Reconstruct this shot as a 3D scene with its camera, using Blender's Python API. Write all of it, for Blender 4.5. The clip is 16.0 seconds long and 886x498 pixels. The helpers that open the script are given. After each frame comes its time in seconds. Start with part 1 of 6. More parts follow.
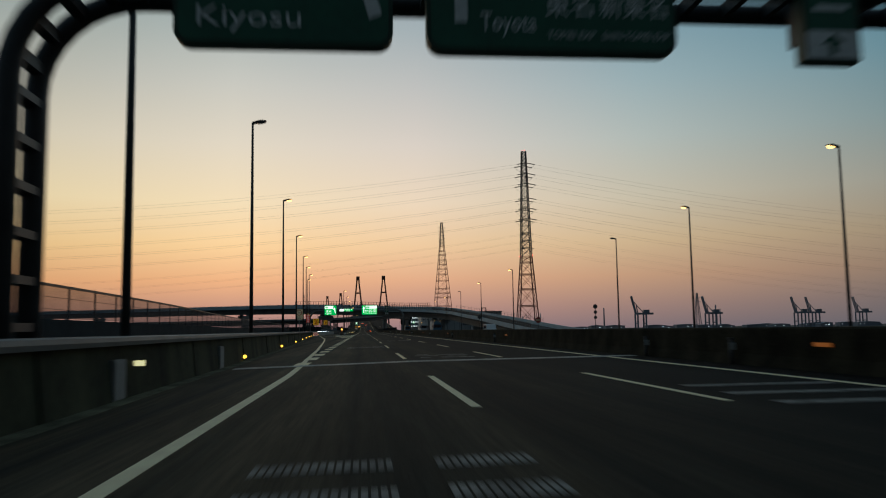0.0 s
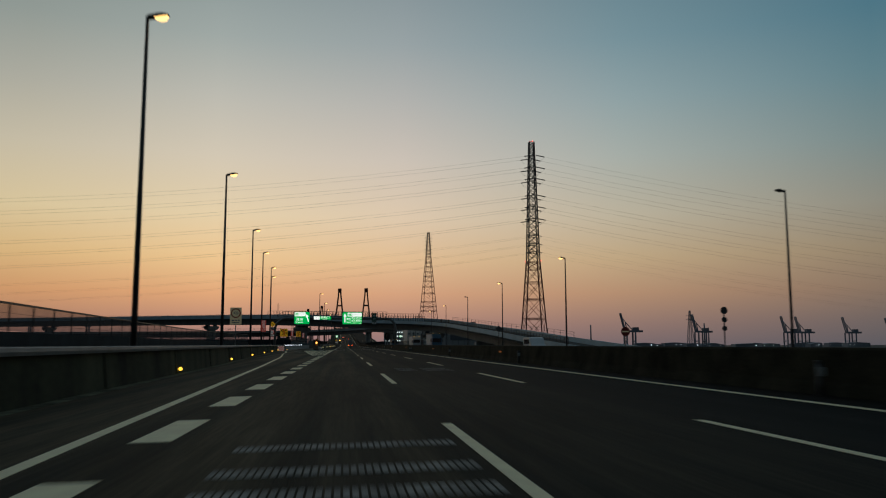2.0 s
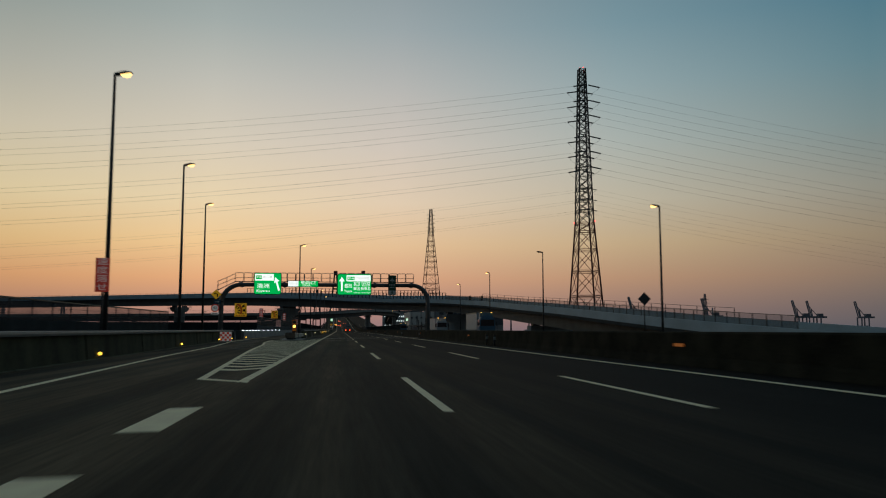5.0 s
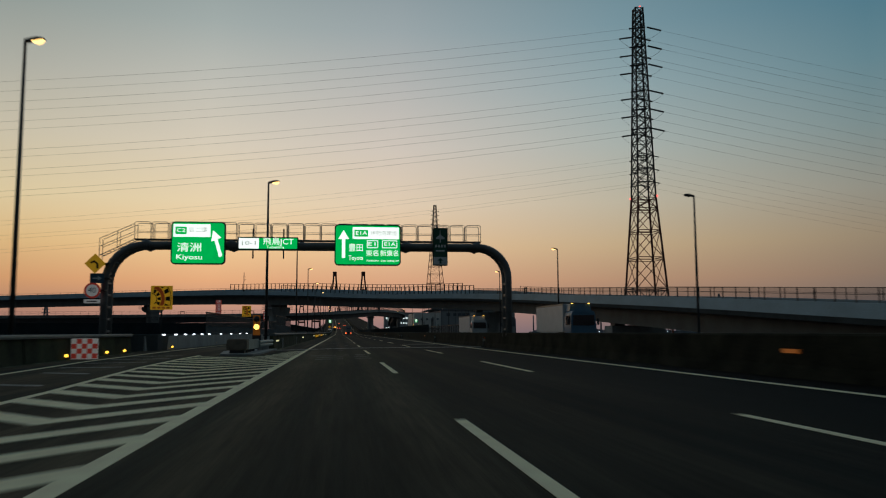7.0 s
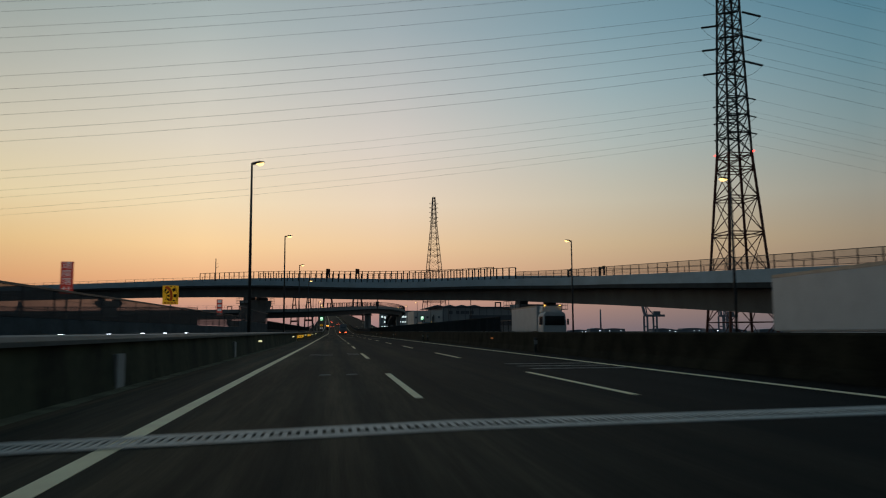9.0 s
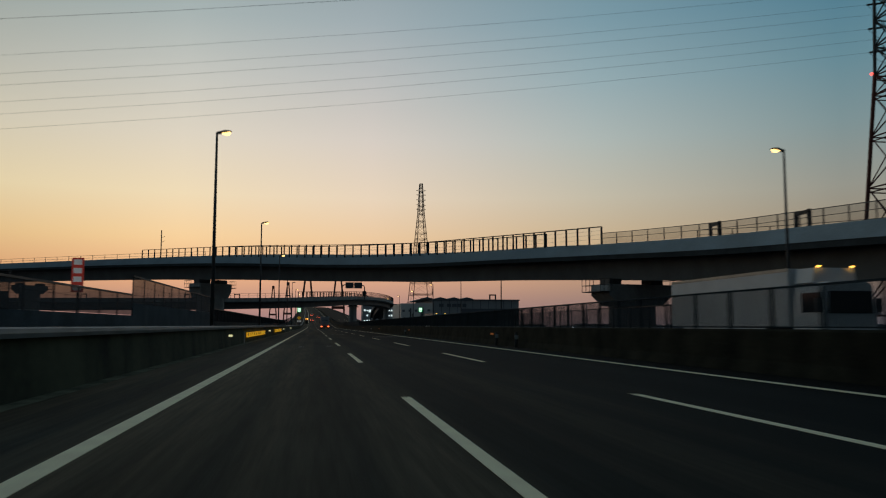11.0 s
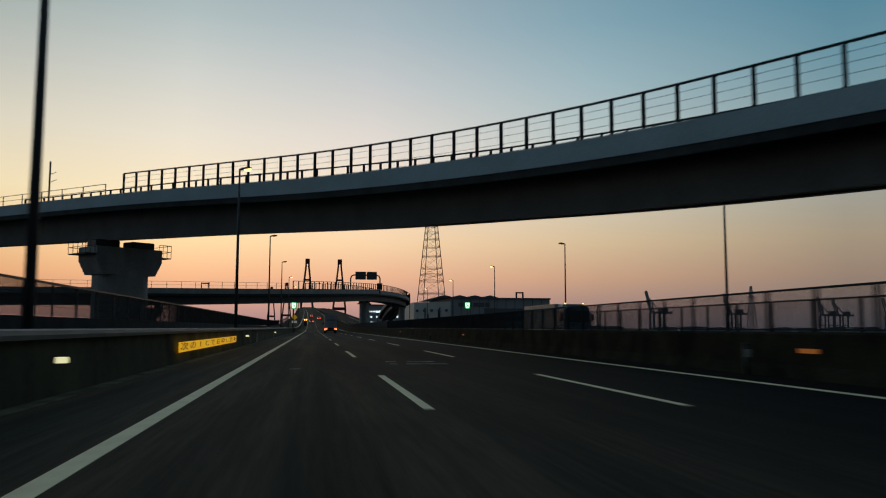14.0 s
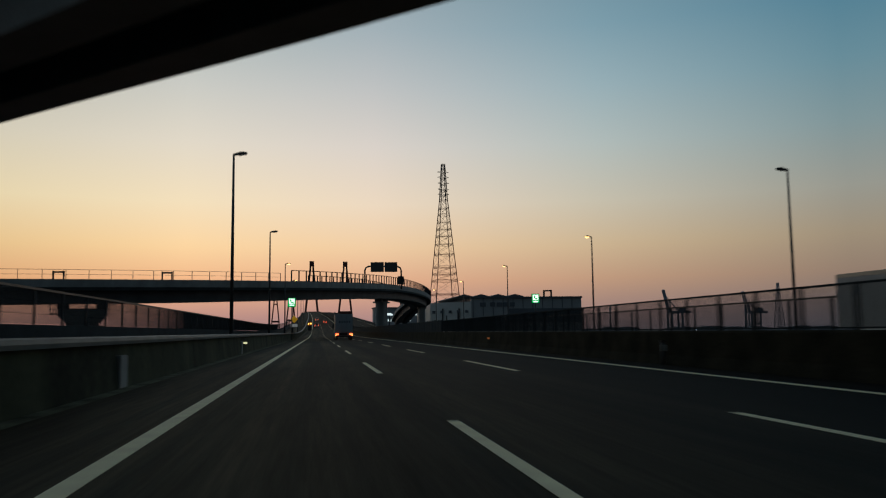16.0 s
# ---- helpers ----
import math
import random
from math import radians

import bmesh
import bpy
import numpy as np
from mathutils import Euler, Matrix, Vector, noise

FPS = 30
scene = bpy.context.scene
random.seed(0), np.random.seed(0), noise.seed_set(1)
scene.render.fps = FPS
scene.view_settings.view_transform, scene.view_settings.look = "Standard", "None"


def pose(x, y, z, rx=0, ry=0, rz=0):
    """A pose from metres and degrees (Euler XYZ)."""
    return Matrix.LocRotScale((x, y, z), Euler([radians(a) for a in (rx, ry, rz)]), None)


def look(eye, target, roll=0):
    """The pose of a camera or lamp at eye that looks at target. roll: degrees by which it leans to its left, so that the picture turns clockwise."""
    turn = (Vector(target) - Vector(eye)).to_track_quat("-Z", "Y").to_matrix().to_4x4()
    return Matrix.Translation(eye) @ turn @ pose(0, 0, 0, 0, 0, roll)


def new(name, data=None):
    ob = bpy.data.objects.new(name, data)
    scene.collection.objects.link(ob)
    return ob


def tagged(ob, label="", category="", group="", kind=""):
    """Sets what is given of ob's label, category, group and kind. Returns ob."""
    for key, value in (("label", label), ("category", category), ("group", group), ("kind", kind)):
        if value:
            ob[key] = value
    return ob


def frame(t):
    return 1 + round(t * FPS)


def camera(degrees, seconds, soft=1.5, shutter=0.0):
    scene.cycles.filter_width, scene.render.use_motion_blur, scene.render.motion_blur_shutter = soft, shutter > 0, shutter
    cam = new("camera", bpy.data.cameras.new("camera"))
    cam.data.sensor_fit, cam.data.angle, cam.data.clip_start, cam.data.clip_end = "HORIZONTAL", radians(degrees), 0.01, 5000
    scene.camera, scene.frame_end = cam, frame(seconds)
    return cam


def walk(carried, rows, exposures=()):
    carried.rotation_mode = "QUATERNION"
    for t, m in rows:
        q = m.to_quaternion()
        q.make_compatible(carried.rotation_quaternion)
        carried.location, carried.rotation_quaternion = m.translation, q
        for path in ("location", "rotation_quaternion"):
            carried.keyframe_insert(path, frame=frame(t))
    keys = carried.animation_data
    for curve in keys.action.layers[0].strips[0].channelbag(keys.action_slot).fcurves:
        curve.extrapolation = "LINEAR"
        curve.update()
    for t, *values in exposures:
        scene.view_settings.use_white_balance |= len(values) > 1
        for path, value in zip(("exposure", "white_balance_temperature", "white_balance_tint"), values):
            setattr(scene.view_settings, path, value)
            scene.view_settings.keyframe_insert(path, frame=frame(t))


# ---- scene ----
cam = camera(57.8, 16.0, soft=1.1, shutter=0.4)
PATH = [
    (0, (0.055, 6.819, 1.136), (0.255, 8.799, 1.335), -0.9),
    (0.5, (0.069, 18.74, 1.136), (0.263, 20.719, 1.347), -0.6),
    (1, (0.1, 30.713, 1.136), (0.323, 32.687, 1.364), -0.3),
    (1.5, (0.166, 42.794, 1.136), (0.412, 44.763, 1.381), -0.2),
    (2, (0.215, 54.898, 1.136), (0.457, 56.869, 1.372), -0.1),
    (2.5, (0.197, 66.983, 1.136), (0.441, 68.957, 1.349), -0.1),
    (3, (0.182, 79.045, 1.136), (0.432, 81.016, 1.358), -0.1),
    (3.5, (0.204, 91.091, 1.136), (0.456, 93.065, 1.338), -0.1),
    (4, (0.186, 103.156, 1.136), (0.44, 105.129, 1.339), -0.0),
    (6.5, (0.208, 163.997, 1.136), (0.459, 165.972, 1.328), -0.3),
    (7, (0.141, 176.173, 1.136), (0.395, 178.146, 1.341), -0.3),
    (7.5, (0.16, 188.296, 1.136), (0.409, 190.269, 1.349), -0.3),
    (8, (0.239, 200.35, 1.136), (0.486, 202.324, 1.335), -0.3),
    (8.5, (0.289, 212.522, 1.136), (0.545, 214.495, 1.336), -0.2),
    (9, (0.237, 224.831, 1.136), (0.507, 226.803, 1.339), -0.3),
    (9.5, (0.206, 237.118, 1.136), (0.487, 239.089, 1.326), -0.2),
    (12, (0.238, 298.24, 1.136), (0.57, 300.203, 1.324), -0.0),
    (12.5, (0.198, 310.522, 1.136), (0.529, 312.486, 1.318), -0.1),
    (13, (0.158, 322.84, 1.136), (0.482, 324.804, 1.326), -0.2),
    (13.5, (0.121, 335.117, 1.136), (0.44, 337.082, 1.332), 0.1),
    (14, (0.07, 347.353, 1.136), (0.388, 349.318, 1.331), 0.1),
    (14.5, (0.02, 359.586, 1.136), (0.337, 361.55, 1.346), -0.6),
    (15, (-0.006, 371.858, 1.136), (0.306, 373.821, 1.359), -0.6),
    (15.5, (-0.025, 384.155, 1.136), (0.287, 386.116, 1.37), -0.7),
    (16, (0.002, 396.441, 1.136), (0.31, 398.407, 1.339), -0.7),
]
walk(cam, [(t, look(eye, target, roll)) for t, eye, target, roll in PATH], exposures=[(0.0, .12, 6240, 10), (0.5, -.06, 6320, 10), (2.5, -.12, 6400, 10), (4.2, -.06, 6350, 10), (7.0, -.06, 6320, 10), (8.0, .1, 6260, 10), (8.7, .1, 6230, 10), (9.5, .06, 6190, 10), (12.0, .12, 6180, 10), (13.0, .22, 6140, 10), (14.5, .31, 6030, 10), (15.5, .34, 5900, 10), (16.0, .14, 6080, 10)])

# ---- light ----
world = bpy.data.worlds.new("dusk_sky")
scene.world = world
world.use_nodes = True
WN, WL = world.node_tree.nodes, world.node_tree.links
WN.clear()


def sky_ramp(stops):
    ramp = WN.new("ShaderNodeValToRGB")
    el = ramp.color_ramp.elements
    while len(el) > 1:
        el.remove(el[-1])
    el[0].position, el[0].color = 0.0, (*stops[0][1], 1)
    for deg, col in stops:
        e = el.new(0.5 + 0.5 * math.sin(radians(deg)))
        e.color = (*col, 1)
    ramp.color_ramp.interpolation = "LINEAR"
    return ramp


# clear sky after sunset: the glow lies ahead, a little to the left; blue dusk to the sides and behind
HIGH = [(34, (.115, .185, .235)), (50, (.112, .168, .205)), (90, (.105, .155, .19))]
DUSK = [(-12, (.06, .055, .07)), (0, (.10, .10, .12)), (2.5, (.16, .135, .14)), (6, (.20, .18, .165)), (10, (.19, .205, .20)),
        (15, (.13, .20, .225)), (21, (.08, .165, .215)), (28, (.085, .16, .21))] + HIGH
SKY = ((-80, DUSK),
       (-21, [(-12, (.191, .087, .059)), (0, (.265, .155, .15)), (1.5, (.44, .225, .155)), (3.5, (.671, .338, .154)), (6, (.745, .494, .227)), (9, (.748, .602, .356)),
              (13, (.612, .544, .404)), (17, (.448, .44, .37)), (21, (.31, .348, .317)), (25, (.237, .288, .272))] + HIGH),
       (-9, [(-12, (.232, .108, .08)), (0, (.315, .185, .185)), (1.5, (.53, .275, .20)), (3.5, (.821, .42, .207)), (6, (.917, .61, .302)), (9, (.85, .676, .427)),
             (13, (.712, .625, .487)), (17, (.553, .536, .466)), (21, (.381, .426, .401)), (25, (.284, .341, .334))] + HIGH),
       (4, [(-12, (.203, .1, .088)), (0, (.285, .18, .185)), (1.5, (.47, .255, .20)), (3.5, (.721, .384, .22)), (6, (.82, .552, .312)), (9, (.791, .625, .446)),
            (13, (.66, .581, .495)), (17, (.498, .489, .456)), (21, (.347, .396, .401)), (25, (.259, .318, .335))] + HIGH),
       (20, [(-12, (.136, .078, .074)), (0, (.201, .149, .154)), (1.5, (.314, .198, .163)), (3.5, (.485, .286, .173)), (6, (.560, .407, .238)), (9, (.531, .470, .349)),
             (13, (.415, .451, .409)), (17, (.297, .386, .396)), (21, (.197, .305, .343)), (25, (.150, .249, .291))] + HIGH),
       (36, [(-12, (.076, .055, .060)), (0, (.119, .110, .121)), (1.5, (.171, .135, .125)), (3.5, (.266, .184, .129)), (6, (.318, .247, .161)), (9, (.292, .283, .230)),
             (13, (.203, .271, .268)), (17, (.133, .238, .271)), (21, (.085, .195, .249)), (25, (.069, .164, .217))] + HIGH),
       (95, DUSK))
coord = WN.new("ShaderNodeTexCoord")
sep = WN.new("ShaderNodeSeparateXYZ")
up = WN.new("ShaderNodeMapRange")
up.inputs[1].default_value, up.inputs[2].default_value = -1, 1
WL.new(coord.outputs["Generated"], sep.inputs[0])
WL.new(sep.outputs[2], up.inputs[0])
bearing = WN.new("ShaderNodeMath")
bearing.operation = "ARCTAN2"
WL.new(sep.outputs[0], bearing.inputs[0])
WL.new(sep.outputs[1], bearing.inputs[1])
sky_colour = None
for k, (deg, stops) in enumerate(SKY):
    ramp = sky_ramp(stops)
    WL.new(up.outputs[0], ramp.inputs[0])
    if k:
        turn, blend = WN.new("ShaderNodeMapRange"), WN.new("ShaderNodeMixRGB")
        turn.inputs[1].default_value, turn.inputs[2].default_value = radians(SKY[k - 1][0]), radians(deg)
        WL.new(bearing.outputs[0], turn.inputs[0])
        WL.new(turn.outputs[0], blend.inputs[0])
        WL.new(sky_colour, blend.inputs[1])
        WL.new(ramp.outputs[0], blend.inputs[2])
        sky_colour = blend.outputs[0]
    else:
        sky_colour = ramp.outputs[0]
back = WN.new("ShaderNodeVectorMath")
back.operation = "DOT_PRODUCT"
back.inputs[1].default_value = (-.2, .98, 0)
WL.new(coord.outputs["Generated"], back.inputs[0])
fade = WN.new("ShaderNodeMapRange")
fade.interpolation_type = "SMOOTHSTEP"
fade.inputs[1].default_value, fade.inputs[2].default_value, fade.inputs[3].default_value = -.7, .45, .3
WL.new(back.outputs["Value"], fade.inputs[0])
bg = WN.new("ShaderNodeBackground")
WL.new(fade.outputs[0], bg.inputs[1])
wout = WN.new("ShaderNodeOutputWorld")
WL.new(sky_colour, bg.inputs[0])
WL.new(bg.outputs[0], wout.inputs[0])


# ---- materials ----
def mat(name, col, rough=.7, metal=0.0, var=.25, scale=3.0, fine=40.0, bump=.15, col2=None, emit=0.0, stretch=(1, 1, 1), spec=.5, island=0.0):
    m = bpy.data.materials.new(name)
    m.use_nodes = True
    n, l = m.node_tree.nodes, m.node_tree.links
    b = n["Principled BSDF"]
    b.inputs["Roughness"].default_value, b.inputs["Metallic"].default_value = rough, metal
    b.inputs["Specular IOR Level"].default_value = spec
    tc, mp = n.new("ShaderNodeTexCoord"), n.new("ShaderNodeMapping")
    mp.inputs["Scale"].default_value = stretch
    l.new(tc.outputs["Object"], mp.inputs[0])
    big, small = n.new("ShaderNodeTexNoise"), n.new("ShaderNodeTexNoise")
    big.inputs["Scale"].default_value, small.inputs["Scale"].default_value = scale, fine
    big.inputs["Detail"].default_value, small.inputs["Detail"].default_value = 5, 3
    for q in (big, small):
        l.new(mp.outputs[0], q.inputs["Vector"])
    add = n.new("ShaderNodeMath")
    add.operation = "MULTIPLY_ADD"
    add.inputs[1].default_value = .65
    l.new(big.outputs[0], add.inputs[0])
    half = n.new("ShaderNodeMath")
    half.operation = "MULTIPLY"
    half.inputs[1].default_value = .35
    l.new(small.outputs[0], half.inputs[0])
    l.new(half.outputs[0], add.inputs[2])
    ramp = n.new("ShaderNodeValToRGB")
    dark = col2 or tuple(c * (1 - var) for c in col)
    lite = tuple(min(1, c * (1 + var * .6)) for c in col)
    ramp.color_ramp.elements[0].position, ramp.color_ramp.elements[0].color = .36, (*dark, 1)
    ramp.color_ramp.elements[1].position, ramp.color_ramp.elements[1].color = .64, (*lite, 1)
    l.new(add.outputs[0], ramp.inputs[0])
    source = ramp.outputs[0]
    if island:
        info, bri = n.new("ShaderNodeObjectInfo"), n.new("ShaderNodeHueSaturation")
        rng = n.new("ShaderNodeMapRange")
        rng.inputs[3].default_value, rng.inputs[4].default_value = 1 - island, 1 + island
        l.new(info.outputs["Random"], rng.inputs[0])
        l.new(rng.outputs[0], bri.inputs["Value"])
        l.new(source, bri.inputs["Color"])
        source = bri.outputs[0]
    l.new(source, b.inputs["Base Color"])
    if bump:
        bp = n.new("ShaderNodeBump")
        bp.inputs["Strength"].default_value, bp.inputs["Distance"].default_value = bump, .02
        l.new(small.outputs[0], bp.inputs["Height"])
        l.new(bp.outputs[0], b.inputs["Normal"])
    if emit:
        l.new(source, b.inputs["Emission Color"])
        b.inputs["Emission Strength"].default_value = emit
    return m


def lamp_mat(name, col, strength):
    m = bpy.data.materials.new(name)
    m.use_nodes = True
    b = m.node_tree.nodes["Principled BSDF"]
    b.inputs["Base Color"].default_value = (*col, 1)
    b.inputs["Emission Color"].default_value = (*col, 1)
    b.inputs["Emission Strength"].default_value = strength
    return m


def clear_mat(name, tint, alpha):
    """Clouded acrylic sheet: partly see-through."""
    m = bpy.data.materials.new(name)
    m.use_nodes = True
    n, l = m.node_tree.nodes, m.node_tree.links
    b = n["Principled BSDF"]
    b.inputs["Base Color"].default_value, b.inputs["Roughness"].default_value = (*tint, 1), .7
    b.inputs["Specular IOR Level"].default_value = .1
    noise_t, rng = n.new("ShaderNodeTexNoise"), n.new("ShaderNodeMapRange")
    tc = n.new("ShaderNodeTexCoord")
    noise_t.inputs["Scale"].default_value = .6
    l.new(tc.outputs["Object"], noise_t.inputs["Vector"])
    rng.inputs[3].default_value, rng.inputs[4].default_value = alpha * .85, alpha * 1.15
    l.new(noise_t.outputs[0], rng.inputs[0])
    l.new(rng.outputs[0], b.inputs["Alpha"])
    return m


def asphalt_mat():
    """Worn asphalt: grain, long wheel tracks with reflected glow painted in as brown, darker stains, and painted
    headlight.
    """
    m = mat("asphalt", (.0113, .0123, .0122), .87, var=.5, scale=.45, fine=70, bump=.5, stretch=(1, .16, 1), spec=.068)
    n, l = m.node_tree.nodes, m.node_tree.links
    base = n["Principled BSDF"].inputs["Base Color"]
    source = base.links[0].from_socket
    tc, mp, noise_t = n.new("ShaderNodeTexCoord"), n.new("ShaderNodeMapping"), n.new("ShaderNodeTexNoise")
    mp.inputs["Scale"].default_value = (1.05, .012, 1)
    noise_t.inputs["Scale"].default_value, noise_t.inputs["Detail"].default_value = 1.0, 3
    l.new(tc.outputs["Object"], mp.inputs[0])
    l.new(mp.outputs[0], noise_t.inputs["Vector"])
    ramp = n.new("ShaderNodeValToRGB")
    ramp.color_ramp.elements[0].position, ramp.color_ramp.elements[0].color = .38, (.42, .50, .51, 1)
    ramp.color_ramp.elements[1].position, ramp.color_ramp.elements[1].color = .62, (1.7, 1.42, 1.2, 1)
    l.new(noise_t.outputs[0], ramp.inputs[0])
    grain, gm, gr = n.new("ShaderNodeTexNoise"), n.new("ShaderNodeMapping"), n.new("ShaderNodeMapRange")
    gm.inputs["Scale"].default_value = (1, .04, 1)
    grain.inputs["Scale"].default_value, grain.inputs["Detail"].default_value = 13, 5
    l.new(tc.outputs["Object"], gm.inputs[0])
    l.new(gm.outputs[0], grain.inputs["Vector"])
    gr.inputs[1].default_value, gr.inputs[2].default_value, gr.inputs[3].default_value, gr.inputs[4].default_value = .3, .7, .72, 1.32
    l.new(grain.outputs[0], gr.inputs[0])
    # headlights painted into the colour: brighter and browner leftward, darker and teal rightward
    sx, lane, headlit = n.new("ShaderNodeSeparateXYZ"), n.new("ShaderNodeMapRange"), n.new("ShaderNodeValToRGB")
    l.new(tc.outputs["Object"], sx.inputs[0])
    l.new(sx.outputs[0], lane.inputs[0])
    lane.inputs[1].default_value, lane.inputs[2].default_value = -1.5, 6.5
    headlit.color_ramp.elements[0].color, headlit.color_ramp.elements[1].color = (4.9, 4.3, 3.3, 1), (.25, .36, .38, 1)
    l.new(lane.outputs[0], headlit.inputs[0])
    for k, s in enumerate((ramp.outputs[0], gr.outputs[0], headlit.outputs[0])):
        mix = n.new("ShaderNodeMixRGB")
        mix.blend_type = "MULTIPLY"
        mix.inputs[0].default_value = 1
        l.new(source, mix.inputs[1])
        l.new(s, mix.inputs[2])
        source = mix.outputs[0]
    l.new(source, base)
    return m


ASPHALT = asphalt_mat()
# white paint; the warmth of headlights is put into its cream colour
PAINT = mat("road_paint", (1.0, .80, .50), .7, var=.2, scale=2.5, fine=28, bump=.3, col2=(.80, .65, .41))
PAINT_WORN = mat("worn_road_paint", (.30, .295, .28), .75, var=.5, scale=3, fine=22, bump=.4, col2=(.10, .10, .10))
GUTTER = mat("mossy_gutter", (.15, .155, .10), .92, var=.5, scale=1.1, fine=13, bump=.4, col2=(.03, .033, .022), spec=.1)
JOINT = mat("scuffed_joint_steel", (.46, .45, .42), .6, .1, var=.3, scale=2, fine=20, bump=.15)
RUMBLE = mat("worn_rumble_paint", (.25, .245, .225), .8, var=.5, scale=2.2, fine=14, bump=.4, col2=(.025, .025, .025))
CONCRETE = mat("concrete", (.33, .33, .32), .85, var=.3, scale=.6, fine=9, bump=.3, stretch=(1, 1, .5))
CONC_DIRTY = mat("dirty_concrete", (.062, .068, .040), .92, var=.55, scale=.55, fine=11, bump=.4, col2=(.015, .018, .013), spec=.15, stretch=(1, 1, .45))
CONC_DARK = mat("dark_concrete", (.05, .058, .06), .92, var=.35, scale=.5, fine=8, bump=.3, spec=.2)
# the sky's blue light is put into this concrete's colour
PARAPET = mat("overpass_parapet", (.33, .46, .53), .6, var=.18, scale=.25, fine=6, bump=.15, stretch=(1, 1, 2))
GIRDER = mat("girder_steel_paint", (.10, .11, .108), .7, var=.25, scale=.4, fine=9, bump=.1)
STEEL = mat("dark_painted_steel", (.06, .062, .065), .5, .3, var=.3, scale=1, fine=30, bump=.1)
SCREEN = mat("dark_screen_panel", (.030, .041, .048), .9, var=.3, scale=.6, fine=12, bump=.1, spec=.1)
GIRDER_GREY = mat("grey_girder_paint", (.13, .135, .14), .7, var=.25, scale=.4, fine=9, bump=.1)
GALV = mat("galvanised_steel", (.30, .31, .31), .45, .7, var=.25, scale=2, fine=30, bump=.1)
COPING_STEEL = mat("dull_coping_steel", (.15, .17, .175), .6, .25, var=.25, scale=1.2, fine=18, bump=.1)
PIPE = mat("gantry_pipe_paint", (.19, .195, .20), .5, .2, var=.2, scale=1.2, fine=20, bump=.08)
RUSTRED = mat("pylon_red_paint", (.16, .045, .03), .6, .1, var=.25, scale=.3, fine=8, bump=.05)
PYLGREY = mat("pylon_grey_steel", (.055, .052, .05), .6, .0, var=.2, scale=.3, fine=8, bump=.05)
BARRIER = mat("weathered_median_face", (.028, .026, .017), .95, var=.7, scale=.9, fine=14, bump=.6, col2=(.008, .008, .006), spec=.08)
GROUND = mat("reclaimed_ground", (.05, .052, .048), .95, var=.4, scale=.02, fine=.4, bump=.2)
WOOD_G = mat("sign_back_grey", (.10, .105, .11), .55, .2, var=.15, scale=2, fine=20, bump=.05)
SIGN_GREEN = mat("sign_green_lit", (.0, .42, .075), .4, var=.08, scale=1.2, fine=4, bump=0, emit=1.0)
SIGN_WHITE = mat("sign_white_lit", (.92, .96, .90), .4, var=.05, scale=1.2, fine=4, bump=0, emit=1.15)
SIGN_GREEN_OFF = mat("sign_green_unlit", (.02, .13, .075), .45, var=.2, scale=1.2, fine=8, bump=.03)
SIGN_WHITE_OFF = mat("sign_white_unlit", (.86, .88, .86), .45, var=.15, scale=1.2, fine=8, bump=.03)
PRINT_FADED = mat("faded_lit_print", (.30, .36, .30), .5, var=.2, scale=6, fine=30, bump=0, emit=.7)
SIGN_RIM = mat("sign_edge", (.02, .06, .035), .5, var=.2, bump=0)
# reflective boards: emission stands in for headlights sent back, no lamp inside
YELLOW = mat("yellow_retro_glow", (.80, .43, .02), .45, var=.15, scale=2, fine=12, bump=.03, emit=.22)
YELLOW_BRIGHT = mat("yellow_board_retro_glow", (.95, .47, .005), .45, var=.12, scale=1.5, fine=10, bump=.03, emit=.5)
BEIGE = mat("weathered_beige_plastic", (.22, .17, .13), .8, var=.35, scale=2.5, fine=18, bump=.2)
REDORANGE = mat("red_orange_retro_glow", (.55, .10, .015), .5, var=.2, scale=3, fine=14, bump=0, emit=.1)
ORANGE = mat("orange_board_retro_glow", (.55, .17, .02), .5, var=.2, scale=3, fine=14, bump=.03, emit=.12)
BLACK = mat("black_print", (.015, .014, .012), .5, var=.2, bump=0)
RED = mat("red_retro_glow", (.56, .06, .04), .45, var=.15, scale=3, fine=15, bump=.03, emit=.16)
WHITE = mat("white_retro_glow", (.75, .74, .70), .45, var=.1, scale=3, fine=15, bump=.03, emit=.14)
RED_DULL = mat("red_sign_paint", (.36, .05, .04), .5, var=.15, scale=3, fine=15, bump=.03)
BLUE = mat("blue_reflective", (.05, .13, .20), .45, var=.15, scale=3, fine=15, bump=.03)
AMBER = lamp_mat("amber_lamp", (1.0, .50, .08), 3.5)
SODIUM = lamp_mat("street_lamp_glow", (1.0, .58, .19), 2.6)
LED = lamp_mat("white_led", (.85, .93, 1.0), 2.8)
# reflectors glow by themselves, in place of the headlights they throw back
REFLECT = lamp_mat("amber_reflector_glow", (1.0, .55, .05), 2.6)
REFLECT_DIM = lamp_mat("orange_reflector_glow", (.70, .20, .03), .15)
CREAM = lamp_mat("pale_yellow_reflector_glow", (.85, .80, .42), .75)
TAIL = lamp_mat("tail_lamp", (1.0, .10, .03), 6.0)
REDLAMP = lamp_mat("obstruction_lamp", (1.0, .08, .06), 3.0)
WINDOW = lamp_mat("lit_window", (.85, .98, .92), .85)
# emission here paints in the headlight that the board returns
BOARD_LIT = mat("pale_board_retro_glow", (.58, .51, .32), .45, var=.15, scale=3, fine=15, bump=.03, emit=.12)
BOARD_OFF = mat("dull_white_board", (.48, .49, .47), .5, var=.15, scale=3, fine=15, bump=.03)
